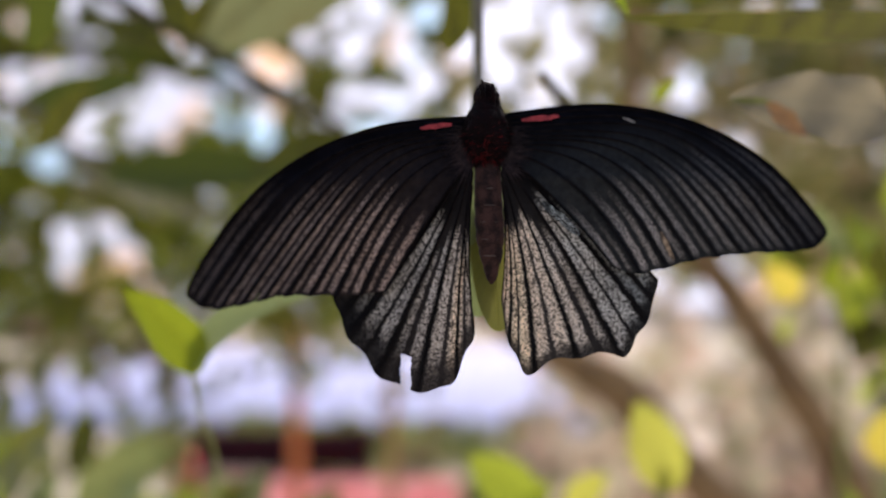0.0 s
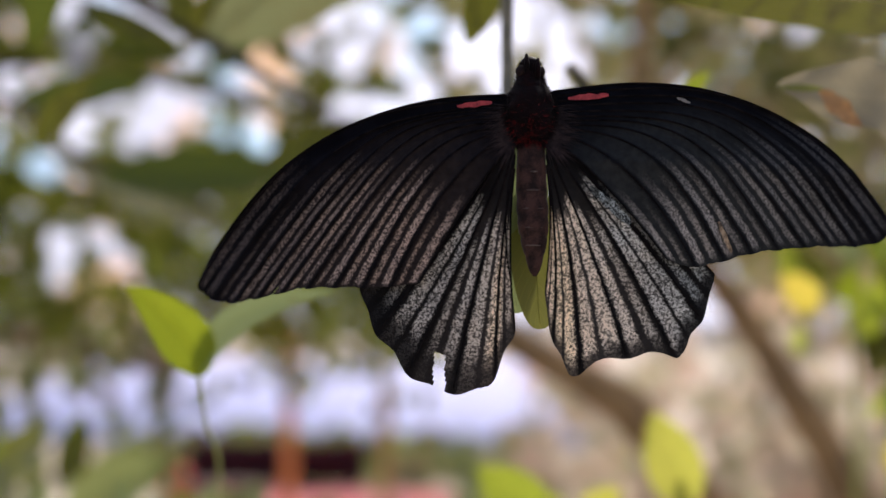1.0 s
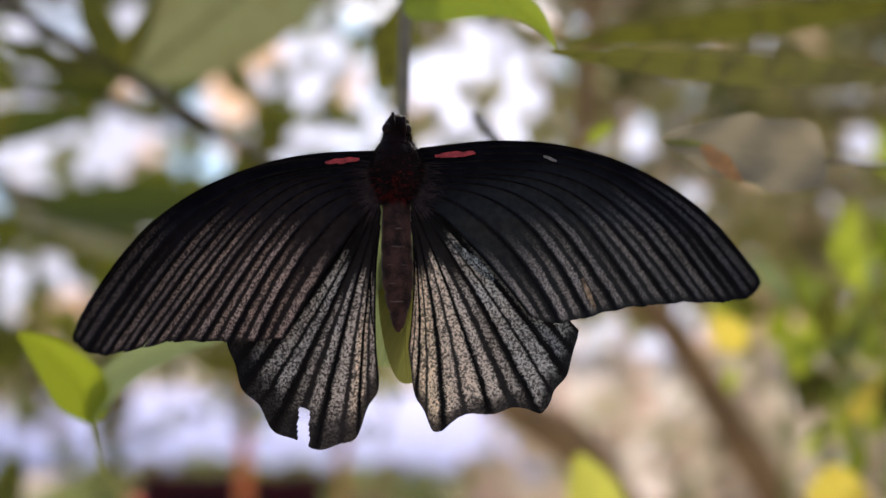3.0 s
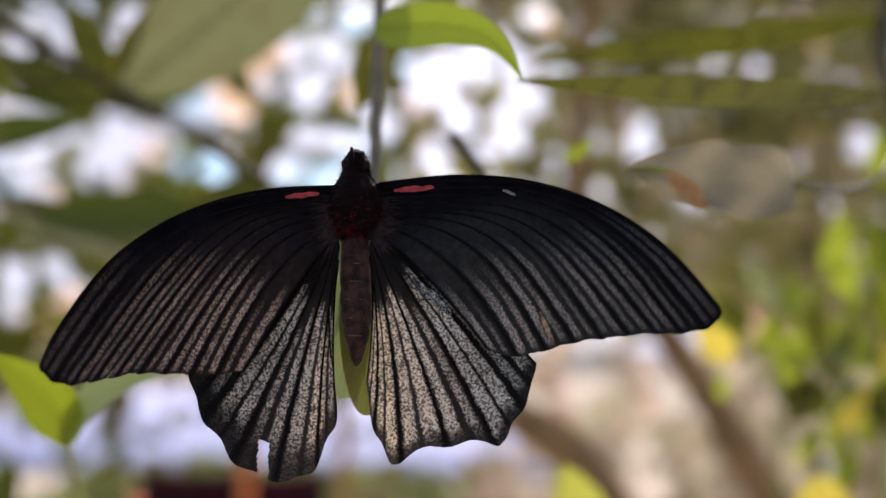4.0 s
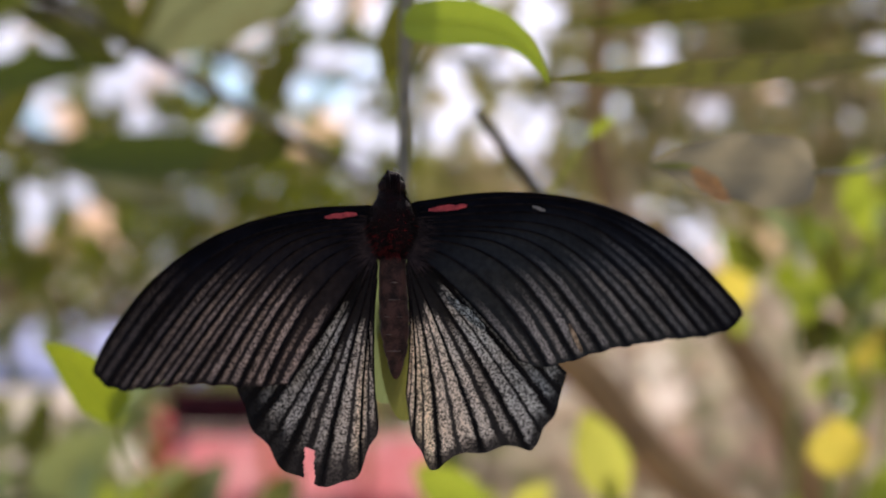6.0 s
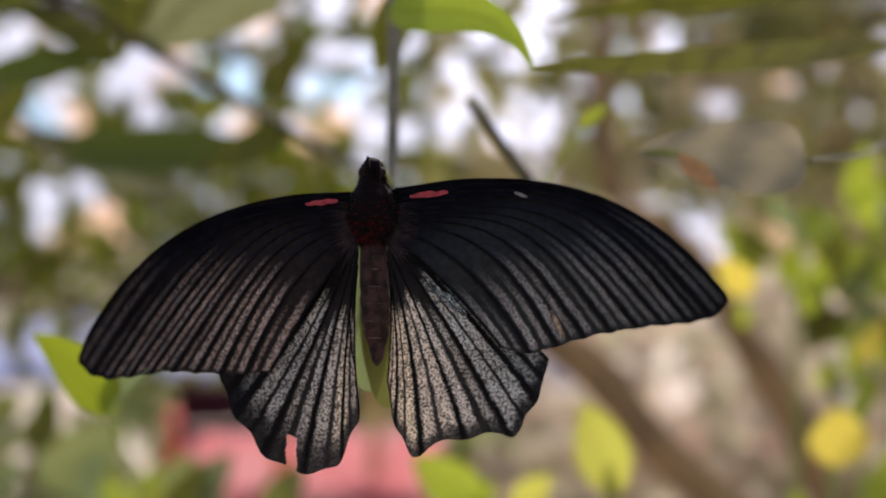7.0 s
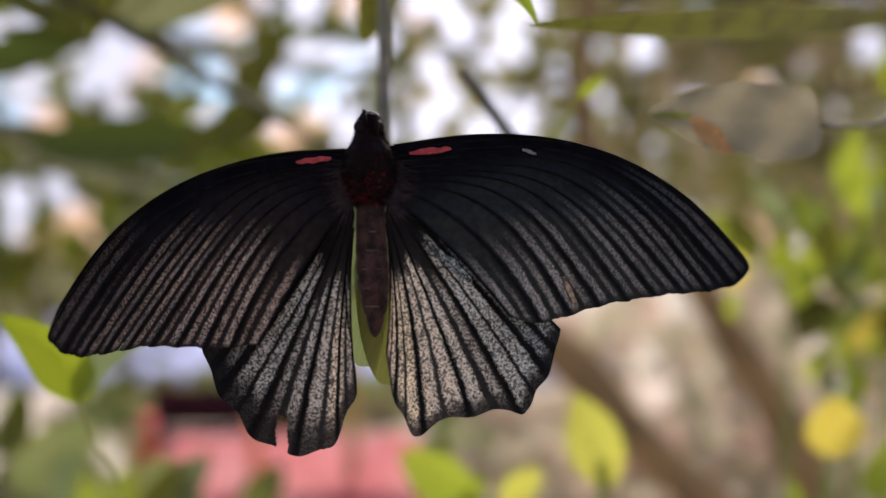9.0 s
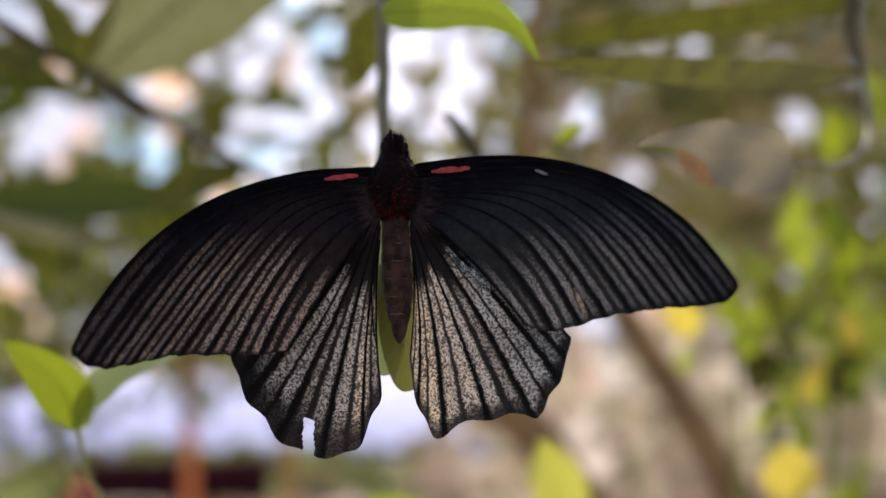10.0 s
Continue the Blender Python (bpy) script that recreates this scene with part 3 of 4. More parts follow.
def build_wing(name, parent, rows, cells, root_front, root_back, behind, scallop, material, tears=(), marks=()):
    wing = Wing(rows, cells, root_front, root_back, behind, scallop, 1.0 if name == "forewing" else 0.0)
    ob = part(name, wing.mesh(tears), material, parent)
    for k in range(cells + 1):
        u = min(max(k / cells, 0.004), 0.996)
        reach, first = 0.975, 0.04 if name == "forewing" else 0.10
        while any(a - 0.3 < 1000 * wing.place(u, reach).x < b + 0.3 and 1000 * wing.place(u, reach).z < c + 0.3 for a, b, c in tears):
            reach -= 0.02
        bm = bmesh.new()
        tube(bm, [wing.place(u, first + (reach - first) * s / 6, 0.0) for s in range(7)], [0.00024, 0.00018, 0.0001], 6, 5)
        part("vein", bm, "vein", ob)
    for kind, skin, label, *line in marks:
        part(kind, wing_mark(*line), skin, ob, label)
    return ob


def lathe(bm, rows, sides=28, squash=0.9, fine=None):
    """A body turned about z: rows of (z, radius, x, y) in mm."""
    line = curve([(z, r, x) for z, r, x, y in rows], 5)
    deep = curve([(z, y, 0) for z, r, x, y in rows], 5)
    rings = []
    for p, q in zip(line, deep):
        ring = []
        for s in range(sides):
            a = 2 * math.pi * s / sides
            r = max(p.y, 0.05)
            if fine:
                r *= fine(p.x, a)
            ring.append(bm.verts.new(Vector((p.z + r * math.cos(a), q.y + squash * r * math.sin(a), p.x)) / 1000))
        rings.append(ring)
    for a, b in zip(rings, rings[1:]):
        for s in range(sides):
            bm.faces.new((a[s], a[(s + 1) % sides], b[(s + 1) % sides], b[s]))
    bm.faces.new(rings[0])
    bm.faces.new(rings[-1])
    bmesh.ops.recalc_face_normals(bm, faces=bm.faces)
    return bm


def butterfly():
    b = thing("butterfly", ORIGIN, "black butterfly with pale-rayed worn wings, resting on a leaf", "butterfly")
    build_wing("hindwing", b, HIND_A, 6, (-6.4, 6.0), (-6.0, 1.5), 1.0, 0.019, "hind_left", [(-21.4, -19.2, -37.2)])
    build_wing("hindwing", b, HIND_B, 6, (-0.4, 6.0), (-0.6, 1.5), 1.0, 0.019, "hind", [],
               [("scale_patch", "patch", "speckled blue-grey patch", 8.0, -5.2, 15.8, -12.0, 1.9, 6)])
    build_wing("forewing", b, FORE_A, 10, (-4.6, 13.0), (-5.0, 6.0), 0.0, 0.003, "fore_left", [(-54.2, -52.4, -26.2)],
               [("red_mark", "red", "dull red streak", -17.4, 10.7, -10.6, 11.4, 1.1, 1)])
    build_wing("forewing", b, FORE_B, 10, (-2.6, 13.0), (-1.8, 6.0), 0.0, 0.003, "fore", [],
               [("red_mark", "red", "dull red streak", 4.2, 12.3, 12.2, 13.2, 1.2, 2),
                ("scar", "scar", "small bare pale scar", 26.1, 13.2, 28.8, 12.2, 0.7, 3),
                ("scar", "tan_scar", "torn tan patch", 33.6, -11.3, 36.5, -17.3, 1.0, 4)])
    bm = lathe(bmesh.new(), [(15.2, 2.6, -3.5, 3.0), (13.2, 3.9, -3.4, 2.6), (10.5, 4.7, -3.3, 2.3), (7.8, 4.6, -3.2, 2.1), (5.2, 3.9, -3.1, 2.0), (3.4, 3.1, -3.1, 2.0), (2.4, 2.2, -3.1, 2.0)],
               squash=0.72, fine=lambda z, a: 1 + 0.16 * noise.noise(Vector((math.cos(a) * 2, math.sin(a) * 2, z * 0.5))))
    part("thorax", bm, "thorax", b)
    bm = lathe(bmesh.new(), [(20.3, 0.5, -3.4, 3.8), (19.6, 1.6, -3.4, 3.7), (18.0, 2.1, -3.4, 3.5), (16.2, 2.5, -3.5, 3.3), (14.4, 2.9, -3.5, 3.0), (13.0, 2.4, -3.5, 2.8)],
               fine=lambda z, a: 1 + 0.12 * noise.noise(Vector((math.cos(a) * 2, math.sin(a) * 2, z))))
    head = part("head", bm, "thorax", b)
    for x in (-5.1, -1.7):
        bm = bmesh.new()
        bmesh.ops.create_uvsphere(bm, u_segments=16, v_segments=10, radius=0.0012)
        eye = part("eye", bm, "eye", head)
        eye.location = (x / 1000, 0.0026, 0.0172)
    for x, z in ((-4.2, 18.4), (-2.0, 17.6)):
        bm = bmesh.new()
        tube(bm, [(x / 1000, 0.0016, (z - 2.4) / 1000), (x / 1000, 0.0012, z / 1000), (x / 1000, 0.0019, (z + 2.0) / 1000)], [0.0004, 0.0006, 0.0003], 7, 4)
        part("palp", bm, "thorax", head, "brown-haired palp")

    def rings(z, a):
        return 1 - 0.09 * max(0.0, math.cos(2 * math.pi * (z - 3.0) / 3.55)) ** 6

    bm = lathe(bmesh.new(), [(4.2, 2.4, -3.2, 2.2), (1.0, 2.75, -3.1, 2.0), (-5.0, 3.0, -3.0, 1.8), (-11.0, 3.1, -2.7, 1.6), (-15.5, 2.6, -2.5, 1.4),
                             (-19.0, 1.7, -2.4, 1.0), (-21.3, 1.0, -2.4, 0.6), (-22.3, 0.3, -2.4, 0.4)], fine=rings)
    abdomen = part("abdomen", bm, "abdomen", b)
    for k, (z, w) in enumerate(((-5.9, 1.3), (-2.4, 0.7), (-9.4, 1.9), (-13.0, 1.8), (-16.4, 1.4))):
        bm = bmesh.new()
        tube(bm, [(-0.0028 + 0.0005 * s * w, -0.00098 + 0.00006 * s * s, z / 1000) for s in (-2, -1, 0, 1, 2)], [0.00005, 0.00019 if k < 2 else 0.00015, 0.00005], 6, 4)
        part("band", bm, "band", abdomen)
    # short hair of the thorax and head, redder at the waist
    rng = random.Random(5)
    for label, skin, count, low, high in (("short black hair", "black_fur", 6500, 2.6, 19.0), ("short maroon hair", "fur", 760, 3.0, 8.5), ("sparse maroon hair", "fur", 420, 8.0, 18.5)):
        bm = bmesh.new()
        for _ in range(count):
            z = rng.uniform(low, high)
            a = rng.uniform(math.pi * 0.98, 2.02 * math.pi) if skin == "black_fur" else rng.gauss(1.5, 0.2) * math.pi
            r = np.interp(z, (2.4, 5.2, 7.8, 10.5, 13.2, 15.2, 20.0), (2.4, 3.8, 4.5, 4.6, 3.8, 2.7, 1.5)) * rng.uniform(0.8, 1.0)
            root = Vector((-3.3 + r * math.cos(a), np.interp(z, (2, 20), (2.0, 3.7)) + 0.72 * r * math.sin(a), z))
            way = Vector((math.cos(a) * 0.9 + rng.uniform(-0.9, 0.9), 0.8 * math.sin(a) + rng.uniform(-0.2, 0.3), rng.uniform(-1.4, 0.3))).normalized() * rng.uniform(0.7, 2.4 if z < 13 else 1.1)
            side = way.cross(Vector((0.1, 1, 0.1))).normalized() * 0.06
            bm.faces.new([bm.verts.new(q / 1000) for q in (root - side, root + side, root + way)])
        part("hair", bm, skin, b, label)
    # long hair that fans over the wing roots
    bm = bmesh.new()
    for _ in range(520):
        flank = rng.choice((-1, 1))
        a = rng.uniform(-1.35, 0.15)
        root = Vector((-3.2 + flank * rng.uniform(2.6, 4.4), 0, rng.uniform(2.5, 11.0)))
        way = Vector((flank * math.cos(a), 0, math.sin(a))) * rng.uniform(2.5, 7.0)
        end, mid = root + way, root + 0.5 * way
        side = Vector((-way.z, 0, way.x)).normalized() * 0.045
        for q in (root, mid, end):
            q.y = swept(q.x, q.z) - rng.uniform(0.5, 0.9)
        r, l, m1, m2, e = (bm.verts.new(q / 1000) for q in (root - side, root + side, mid - side, mid + side, end))
        bm.faces.new((r, l, m2, m1))
        bm.faces.new((m1, m2, e))
    part("root_hair", bm, "root_fur", b, "fine dark hair over the wing roots")
    return b


butterfly()


# The plant that it rests on.
def host_plant():
    h = thing("climbing_plant", (0.0105, 0.285, 1.62), "thin grey-stemmed climber with bright green leaves beside the butterfly", "plant")
    o = Vector(h.location)
    stem("stem", [Vector(p) - o for p in ((0.030, 0.36, 2.40), (0.016, 0.35, 1.90), (0.0105, 0.342, 1.650), (0.0106, 0.335, 1.600), (0.0104, 0.325, 1.560), (0.0102, 0.315, 1.533), (0.0100, 0.300, 1.500))],
         [0.004, 0.003, 0.0021, 0.0020, 0.0018, 0.0014], "grey_stem", h)
    stem("petiole", [Vector(p) - o for p in ((0.0102, 0.315, 1.531), (0.0095, 0.275, 1.533), (0.0082, 0.2425, 1.5275))], [0.0008, 0.0006], "green_stem", h)
    stem("petiole", [Vector(p) - o for p in ((0.0100, 0.301, 1.502), (0.0100, 0.270, 1.515), (0.0100, 0.2445, 1.512))], [0.0008, 0.0006], "green_stem", h)
    stem("petiole", [Vector(p) - o for p in ((0.0106, 0.338, 1.5876), (0.0106, 0.3280, 1.5836), (0.0107, 0.3180, 1.5776))], [0.0011, 0.0008, 0.0007], "green_stem", h)
    leaf((0.0086, 0.2425, 1.5275), (0.0076, 0.2425, 1.4850), 0.0116, "pale", h, (0.1, -1, 0.1), "pale green leaf behind the abdomen", curl=0.02, fold=0.05, point=0.5, rows=30)
    leaf((0.0100, 0.2445, 1.512), (0.0122, 0.2385, 1.4822), 0.0100, "moss", h, (-0.1, -1, 0.1), "olive leaf tip behind the abdomen", curl=0.02, fold=0.05, point=0.5, rows=30)
    leaf((0.0100, 0.3150, 1.5794), (0.0493, 0.2720, 1.5717), 0.0128, "bright", h, (-0.70, -0.68, 0.2), "bright yellow-green leaf with a drooping tip", curl=0.0, bend=0.25, fold=0.15, point=1.1, droop=5, rows=44, early=0.55, tail=0.04)
    leaf((0.0106, 0.342, 1.6480), (0.0329, 0.3500, 1.5916), 0.026, "moss", h, (0.1, -0.9, 0.3), "yellowish olive leaf hanging above the bright one", curl=0.06, fold=0.35)
    return h


host_plant()


def sprig(name, label, nodes, radii, skin, leaves, category="plant"):
    """A twig through the nodes with leaves given as (base, tip, width, material, face, shape)."""
    s = thing(name, nodes[0], label, category)
    o = Vector(nodes[0])
    stem("stem", [Vector(p) - o for p in nodes], radii, skin, s)
    for base, tip, width, mat, face, shape in leaves:
        leaf(base, tip, width, mat, s, face, **shape)
    return s


sprig("leafy_shoot", "upright green shoot with a pair of fresh yellow-green leaves", [(-0.30, 1.20, 0.0), (-0.26, 1.05, 0.8), (-0.15, 0.68, 1.25), (-0.0865, 0.42, 1.408), (-0.0770, 0.350, 1.447), (-0.0752, 0.33, 1.4635)],
      [0.003, 0.0024, 0.0014, 0.0006, 0.0005, 0.0006], "green_stem", [
          ((-0.0755, 0.33, 1.4622), (-0.0735, 0.325, 1.4866), 0.0150, "fresh", (0.25, -0.9, 0.3), dict(curl=0.12, bend=-0.80, droop=2.0, rows=22)),
          ((-0.0750, 0.33, 1.4630), (-0.0660, 0.330, 1.4955), 0.0090, "pale", (-0.2, -0.9, 0.4), dict(curl=0.1, bend=0.95, droop=2.6, rows=22))])
sprig("bare_twig", "dark bare twig slanting down behind the wing", [(0.0338, 0.378, 1.5602), (0.0572, 0.378, 1.5287), (0.075, 0.39, 1.507), (0.105, 0.55, 1.497), (0.228, 1.195, 1.522)],
      [0.0019, 0.0022, 0.0023, 0.003, 0.004], "dark_twig", [
          ((0.0717, 0.3800, 1.5512), (0.0812, 0.3800, 1.5588), 0.0045, "lime", (0, -1, 0.2), dict(curl=0.1)), ((0.0572, 0.378, 1.5287), (0.0721, 0.3800, 1.5516), 0.0012, "lime", (0, -1, 0.2), dict(curl=0.1))], "twig")
sprig("side_branch", "slender branch with long olive leaves spotted brown", [(0.33, 0.52, 1.80), (0.24, 0.48, 1.68), (0.21, 0.45, 1.615), (0.205, 0.43, 1.585), (0.187, 0.39, 1.556), (0.155, 0.34, 1.541), (0.1230, 0.3050, 1.5372)],
      [0.004, 0.003, 0.0022, 0.0018, 0.0012, 0.0008, 0.0005], "dark_twig", [
          ((0.205, 0.430, 1.586), (0.0476, 0.2830, 1.5570), 0.0125, "olive", (0.1, -0.6, -0.55), dict(curl=0.02, fold=0.1)),
          ((0.215, 0.455, 1.622), (0.0660, 0.428, 1.5935), 0.014, "olive", (0.0, -0.7, -0.5), dict(curl=0.03)),
          ((0.240, 0.480, 1.68), (0.1050, 0.44, 1.628), 0.020, "dark", (0.0, -0.7, -0.4), dict(curl=0.03)),
          ((0.1230, 0.3050, 1.5372), (0.0740, 0.2870, 1.5391), 0.0200, "withered", (0.1, -0.95, 0.1), dict(curl=0.0, wave=0.30, point=0.9, early=0.6, rows=30)),
          ((0.0841, 0.2865, 1.5379), (0.0953, 0.2875, 1.5293), 0.0050, "dry", (0.1, -0.95, 0.1), dict(curl=0.05, wave=0.3)),
          ((0.0853, 0.2868, 1.5384), (0.0735, 0.2862, 1.5386), 0.0018, "moss", (0.1, -0.95, 0.1), dict(curl=0.0))])
sprig("left_twig", "small green leaf on a thin stalk", [(-0.60, 0.70, 1.78), (-0.35, 0.58, 1.64), (-0.2000, 0.54, 1.548)], [0.004, 0.002, 0.001], "green_stem", [
    ((-0.2000, 0.54, 1.548), (-0.1700, 0.536, 1.583), 0.015, "olive", (0.1, -1, 0.2), dict(curl=0.05))])
sprig("thin_branch", "thin brown branch with dark hanging leaves", [(-0.33, 0.58, 1.72), (-0.1509, 0.57, 1.6193), (-0.0969, 0.57, 1.5886), (-0.0122, 0.60, 1.5384), (0.05, 0.64, 1.50)],
      [0.0045, 0.0035, 0.003, 0.0022, 0.0016], "dark_twig", [
          ((-0.125, 0.57, 1.604), (0.010, 0.555, 1.712), 0.060, "grey", (0.1, -0.75, -0.5), dict(curl=0.05, fold=0.1)),
          ((-0.1356, 0.5700, 1.5986), (-0.1088, 0.5500, 1.6440), 0.010, "olive", (0.2, -0.9, 0.3), dict(curl=0.05)),
          ((-0.1348, 0.5700, 1.5980), (-0.1832, 0.5500, 1.6219), 0.013, "olive", (0.1, -0.9, 0.4), dict(curl=0.08)),
          ((-0.1339, 0.5700, 1.5963), (-0.1794, 0.5600, 1.6017), 0.011, "dark", (0.1, -0.8, 0.5), dict(curl=0.06)),
          ((-0.20, 0.572, 1.647), (-0.215, 0.57, 1.600), 0.020, "dark", (0.2, -0.9, 0.3), dict(curl=0.1)),
          ((-0.13, 0.57, 1.607), (-0.150, 0.56, 1.650), 0.018, "olive", (0.3, -0.9, 0.3), dict(curl=0.1)),
          ((0.012, 0.41, 1.605), (0.0018, 0.41, 1.5725), 0.0150, "olive", (0.1, -1, 0.1), dict(curl=0.05)),
          ((-0.05, 0.583, 1.561), (-0.100, 0.57, 1.545), 0.020, "olive", (0.0, -0.8, 0.5), dict(curl=0.15))])


def face_of(rng, down=0.4):
    return (rng.uniform(-0.5, 0.5), -1, rng.uniform(-down, 0.7))


def shrub(name, label, foot, stems, spread, count, size, mats, seed, category="shrub"):
    """A shrub of several stems from one foot; leaves sit along them, within spread (x, y, z) of each stem's end."""
    rng = random.Random(seed)
    s = thing(name, foot, label, category)
    o = Vector(foot)
    for end in stems:
        e = Vector(end)
        mid = o.lerp(e, 0.6) + Vector((rng.uniform(-0.03, 0.03), rng.uniform(-0.03, 0.03), 0))
        stem("stem", [(0, 0, 0), mid - o, e - o], [0.006, 0.004, 0.0016], "green_stem", s)
        for k in range(count):
            p = e + Vector([rng.gauss(0, 0.5) * spread[a] for a in range(3)])
            root = mid.lerp(e, min(1, rng.uniform(0.5, 1.0)))
            out = (p - root).normalized()
            d = (out + Vector((rng.uniform(-0.6, 0.6), rng.uniform(-0.5, 0.3), rng.uniform(-0.8, 0.5)))).normalized()
            n = size * rng.uniform(0.6, 1.25)
            leaf(p, p + d * n, n * rng.uniform(0.36, 0.5), rng.choice(mats), s, face_of(rng), curl=rng.uniform(0, 0.2), rows=9, cols=4)
    return s


shrub("yellowing_shrub", "low shrub with yellow and lime leaves", (0.16, 0.62, 0.0), [(0.05, 0.565, 1.355), (0.245, 0.585, 1.35)], (0.03, 0.02, 0.012), 2, 0.03, ["lime"], 3)
yellow = thing("yellow_leaf_shoot", (0.12, 0.60, 0.0), "shoot with large yellow-green leaves turning yellow", "plant")
for pts in ([(0, 0, 0), (0.0, -0.02, 0.8), (-0.008, -0.035, 1.34), (-0.003, -0.038, 1.376)], [(0, 0, 0), (0.06, -0.02, 0.9), (0.117, -0.02, 1.384)], [(0, 0, 0), (-0.03, -0.03, 0.9), (-0.071, -0.04, 1.369)]):
    stem("stem", pts, [0.004, 0.003, 0.0015], "green_stem", yellow)
for base, tip, width, mat in (((0.1170, 0.561, 1.3755), (0.0990, 0.56, 1.4225), 0.0285, "yellow"), ((0.2365, 0.58, 1.3850), (0.2360, 0.58, 1.4160), 0.0340, "golden"),
                              ((0.0490, 0.56, 1.3695), (0.0125, 0.56, 1.3945), 0.0260, "lime"), ((0.0620, 0.56, 1.3690), (0.0830, 0.56, 1.3850), 0.0180, "yellow"),
                              ((0.2600, 0.60, 1.3600), (0.2900, 0.60, 1.3900), 0.0260, "lime")):
    leaf(base, tip, width, mat, yellow, (0.1, -1, -0.15), curl=0.04)

shrub("lime_shrub", "bushy shrub with many small yellow-green leaves", (0.34, 0.85, 0.0),
      [(0.27, 0.75, 1.465), (0.30, 0.76, 1.44), (0.315, 0.76, 1.48), (0.335, 0.78, 1.45), (0.36, 0.78, 1.41), (0.37, 0.80, 1.50), (0.41, 0.82, 1.58)], (0.05, 0.06, 0.055), 15, 0.036, ["lime", "lime", "lime", "olive", "fresh", "pale"], 11)
lime_leaf = [o for o in scene.objects if o.name == "lime_shrub"][0]
for base, tip, width in (((0.212, 0.655, 1.470), (0.190, 0.650, 1.490), 0.020), ((0.335, 0.70, 1.455), (0.318, 0.69, 1.482), 0.018), ((0.285, 0.68, 1.425), (0.300, 0.675, 1.452), 0.016)):
    leaf(base, tip, width, "golden", lime_leaf, (0.1, -1, -0.1), curl=0.05)
shrub("low_green_shrub", "low shrub with dull green leaves", (-0.42, 0.95, 0.0),
      [(-0.33, 0.90, 1.30), (-0.42, 0.95, 1.28), (-0.25, 0.90, 1.26), (-0.16, 0.92, 1.23), (-0.44, 1.0, 1.42)], (0.07, 0.06, 0.05), 12, 0.05, ["pale", "grey", "lime", "olive"], 23)

low = [o for o in scene.objects if o.name == "low_green_shrub"][0]
for base, tip, width, mat in (((-0.335, 1.00, 1.265), (-0.250, 0.98, 1.325), 0.055, "soft"), ((-0.215, 1.00, 1.255), (-0.195, 0.99, 1.295), 0.030, "soft"), ((-0.41, 1.02, 1.285), (-0.355, 1.0, 1.350), 0.042, "moss"),
                              ((-0.47, 1.05, 1.245), (-0.40, 1.02, 1.285), 0.045, "soft"), ((-0.29, 1.02, 1.235), (-0.225, 1.0, 1.265), 0.05, "soft"), ((-0.13, 1.0, 1.235), (-0.095, 0.99, 1.285), 0.034, "moss")):
    leaf(base, tip, width, mat, low, (0.1, -1, 0.2), curl=0.08)

sprig("broad_leaved_branch", "branch with broad dark green leaves in shade", [(-1.70, 2.85, 1.95), (-0.9, 1.5, 1.80), (-0.45, 1.05, 1.66), (-0.285, 0.92, 1.565)], [0.014, 0.010, 0.006, 0.003], "bark", [
    ((-0.285, 0.92, 1.562), (-0.110, 0.89, 1.570), 0.050, "dark", (0.1, -0.8, 0.5), dict(curl=0.05)),
    ((-0.330, 0.95, 1.580), (-0.190, 1.05, 1.530), 0.045, "olive", (0.0, -0.8, 0.5), dict(curl=0.08)),
    ((-0.400, 1.02, 1.630), (-0.270, 1.00, 1.660), 0.045, "dark", (0.1, -0.8, 0.4), dict(curl=0.1)),
    ((-0.430, 1.04, 1.655), (-0.450, 1.00, 1.530), 0.050, "dark", (0.2, -0.9, 0.2), dict(curl=0.08)),
    ((-0.560, 1.16, 1.700), (-0.430, 1.14, 1.770), 0.045, "olive", (0.1, -0.8, 0.3), dict(curl=0.1))])
sprig("hanging_spray", "thin spray with two dark hanging leaves", [(-1.66, 2.9, 2.35), (-0.8, 2.0, 2.05), (-0.25, 1.52, 1.80), (-0.165, 1.5, 1.757)], [0.012, 0.008, 0.004, 0.002], "bark", [
    ((-0.1656, 1.5, 1.7565), (-0.1775, 1.5, 1.650), 0.040, "olive", (0.1, -0.95, 0.1), dict(curl=0.05)),
    ((-0.25, 1.52, 1.800), (-0.330, 1.5, 1.745), 0.040, "dark", (0.1, -0.9, 0.2), dict(curl=0.05))])


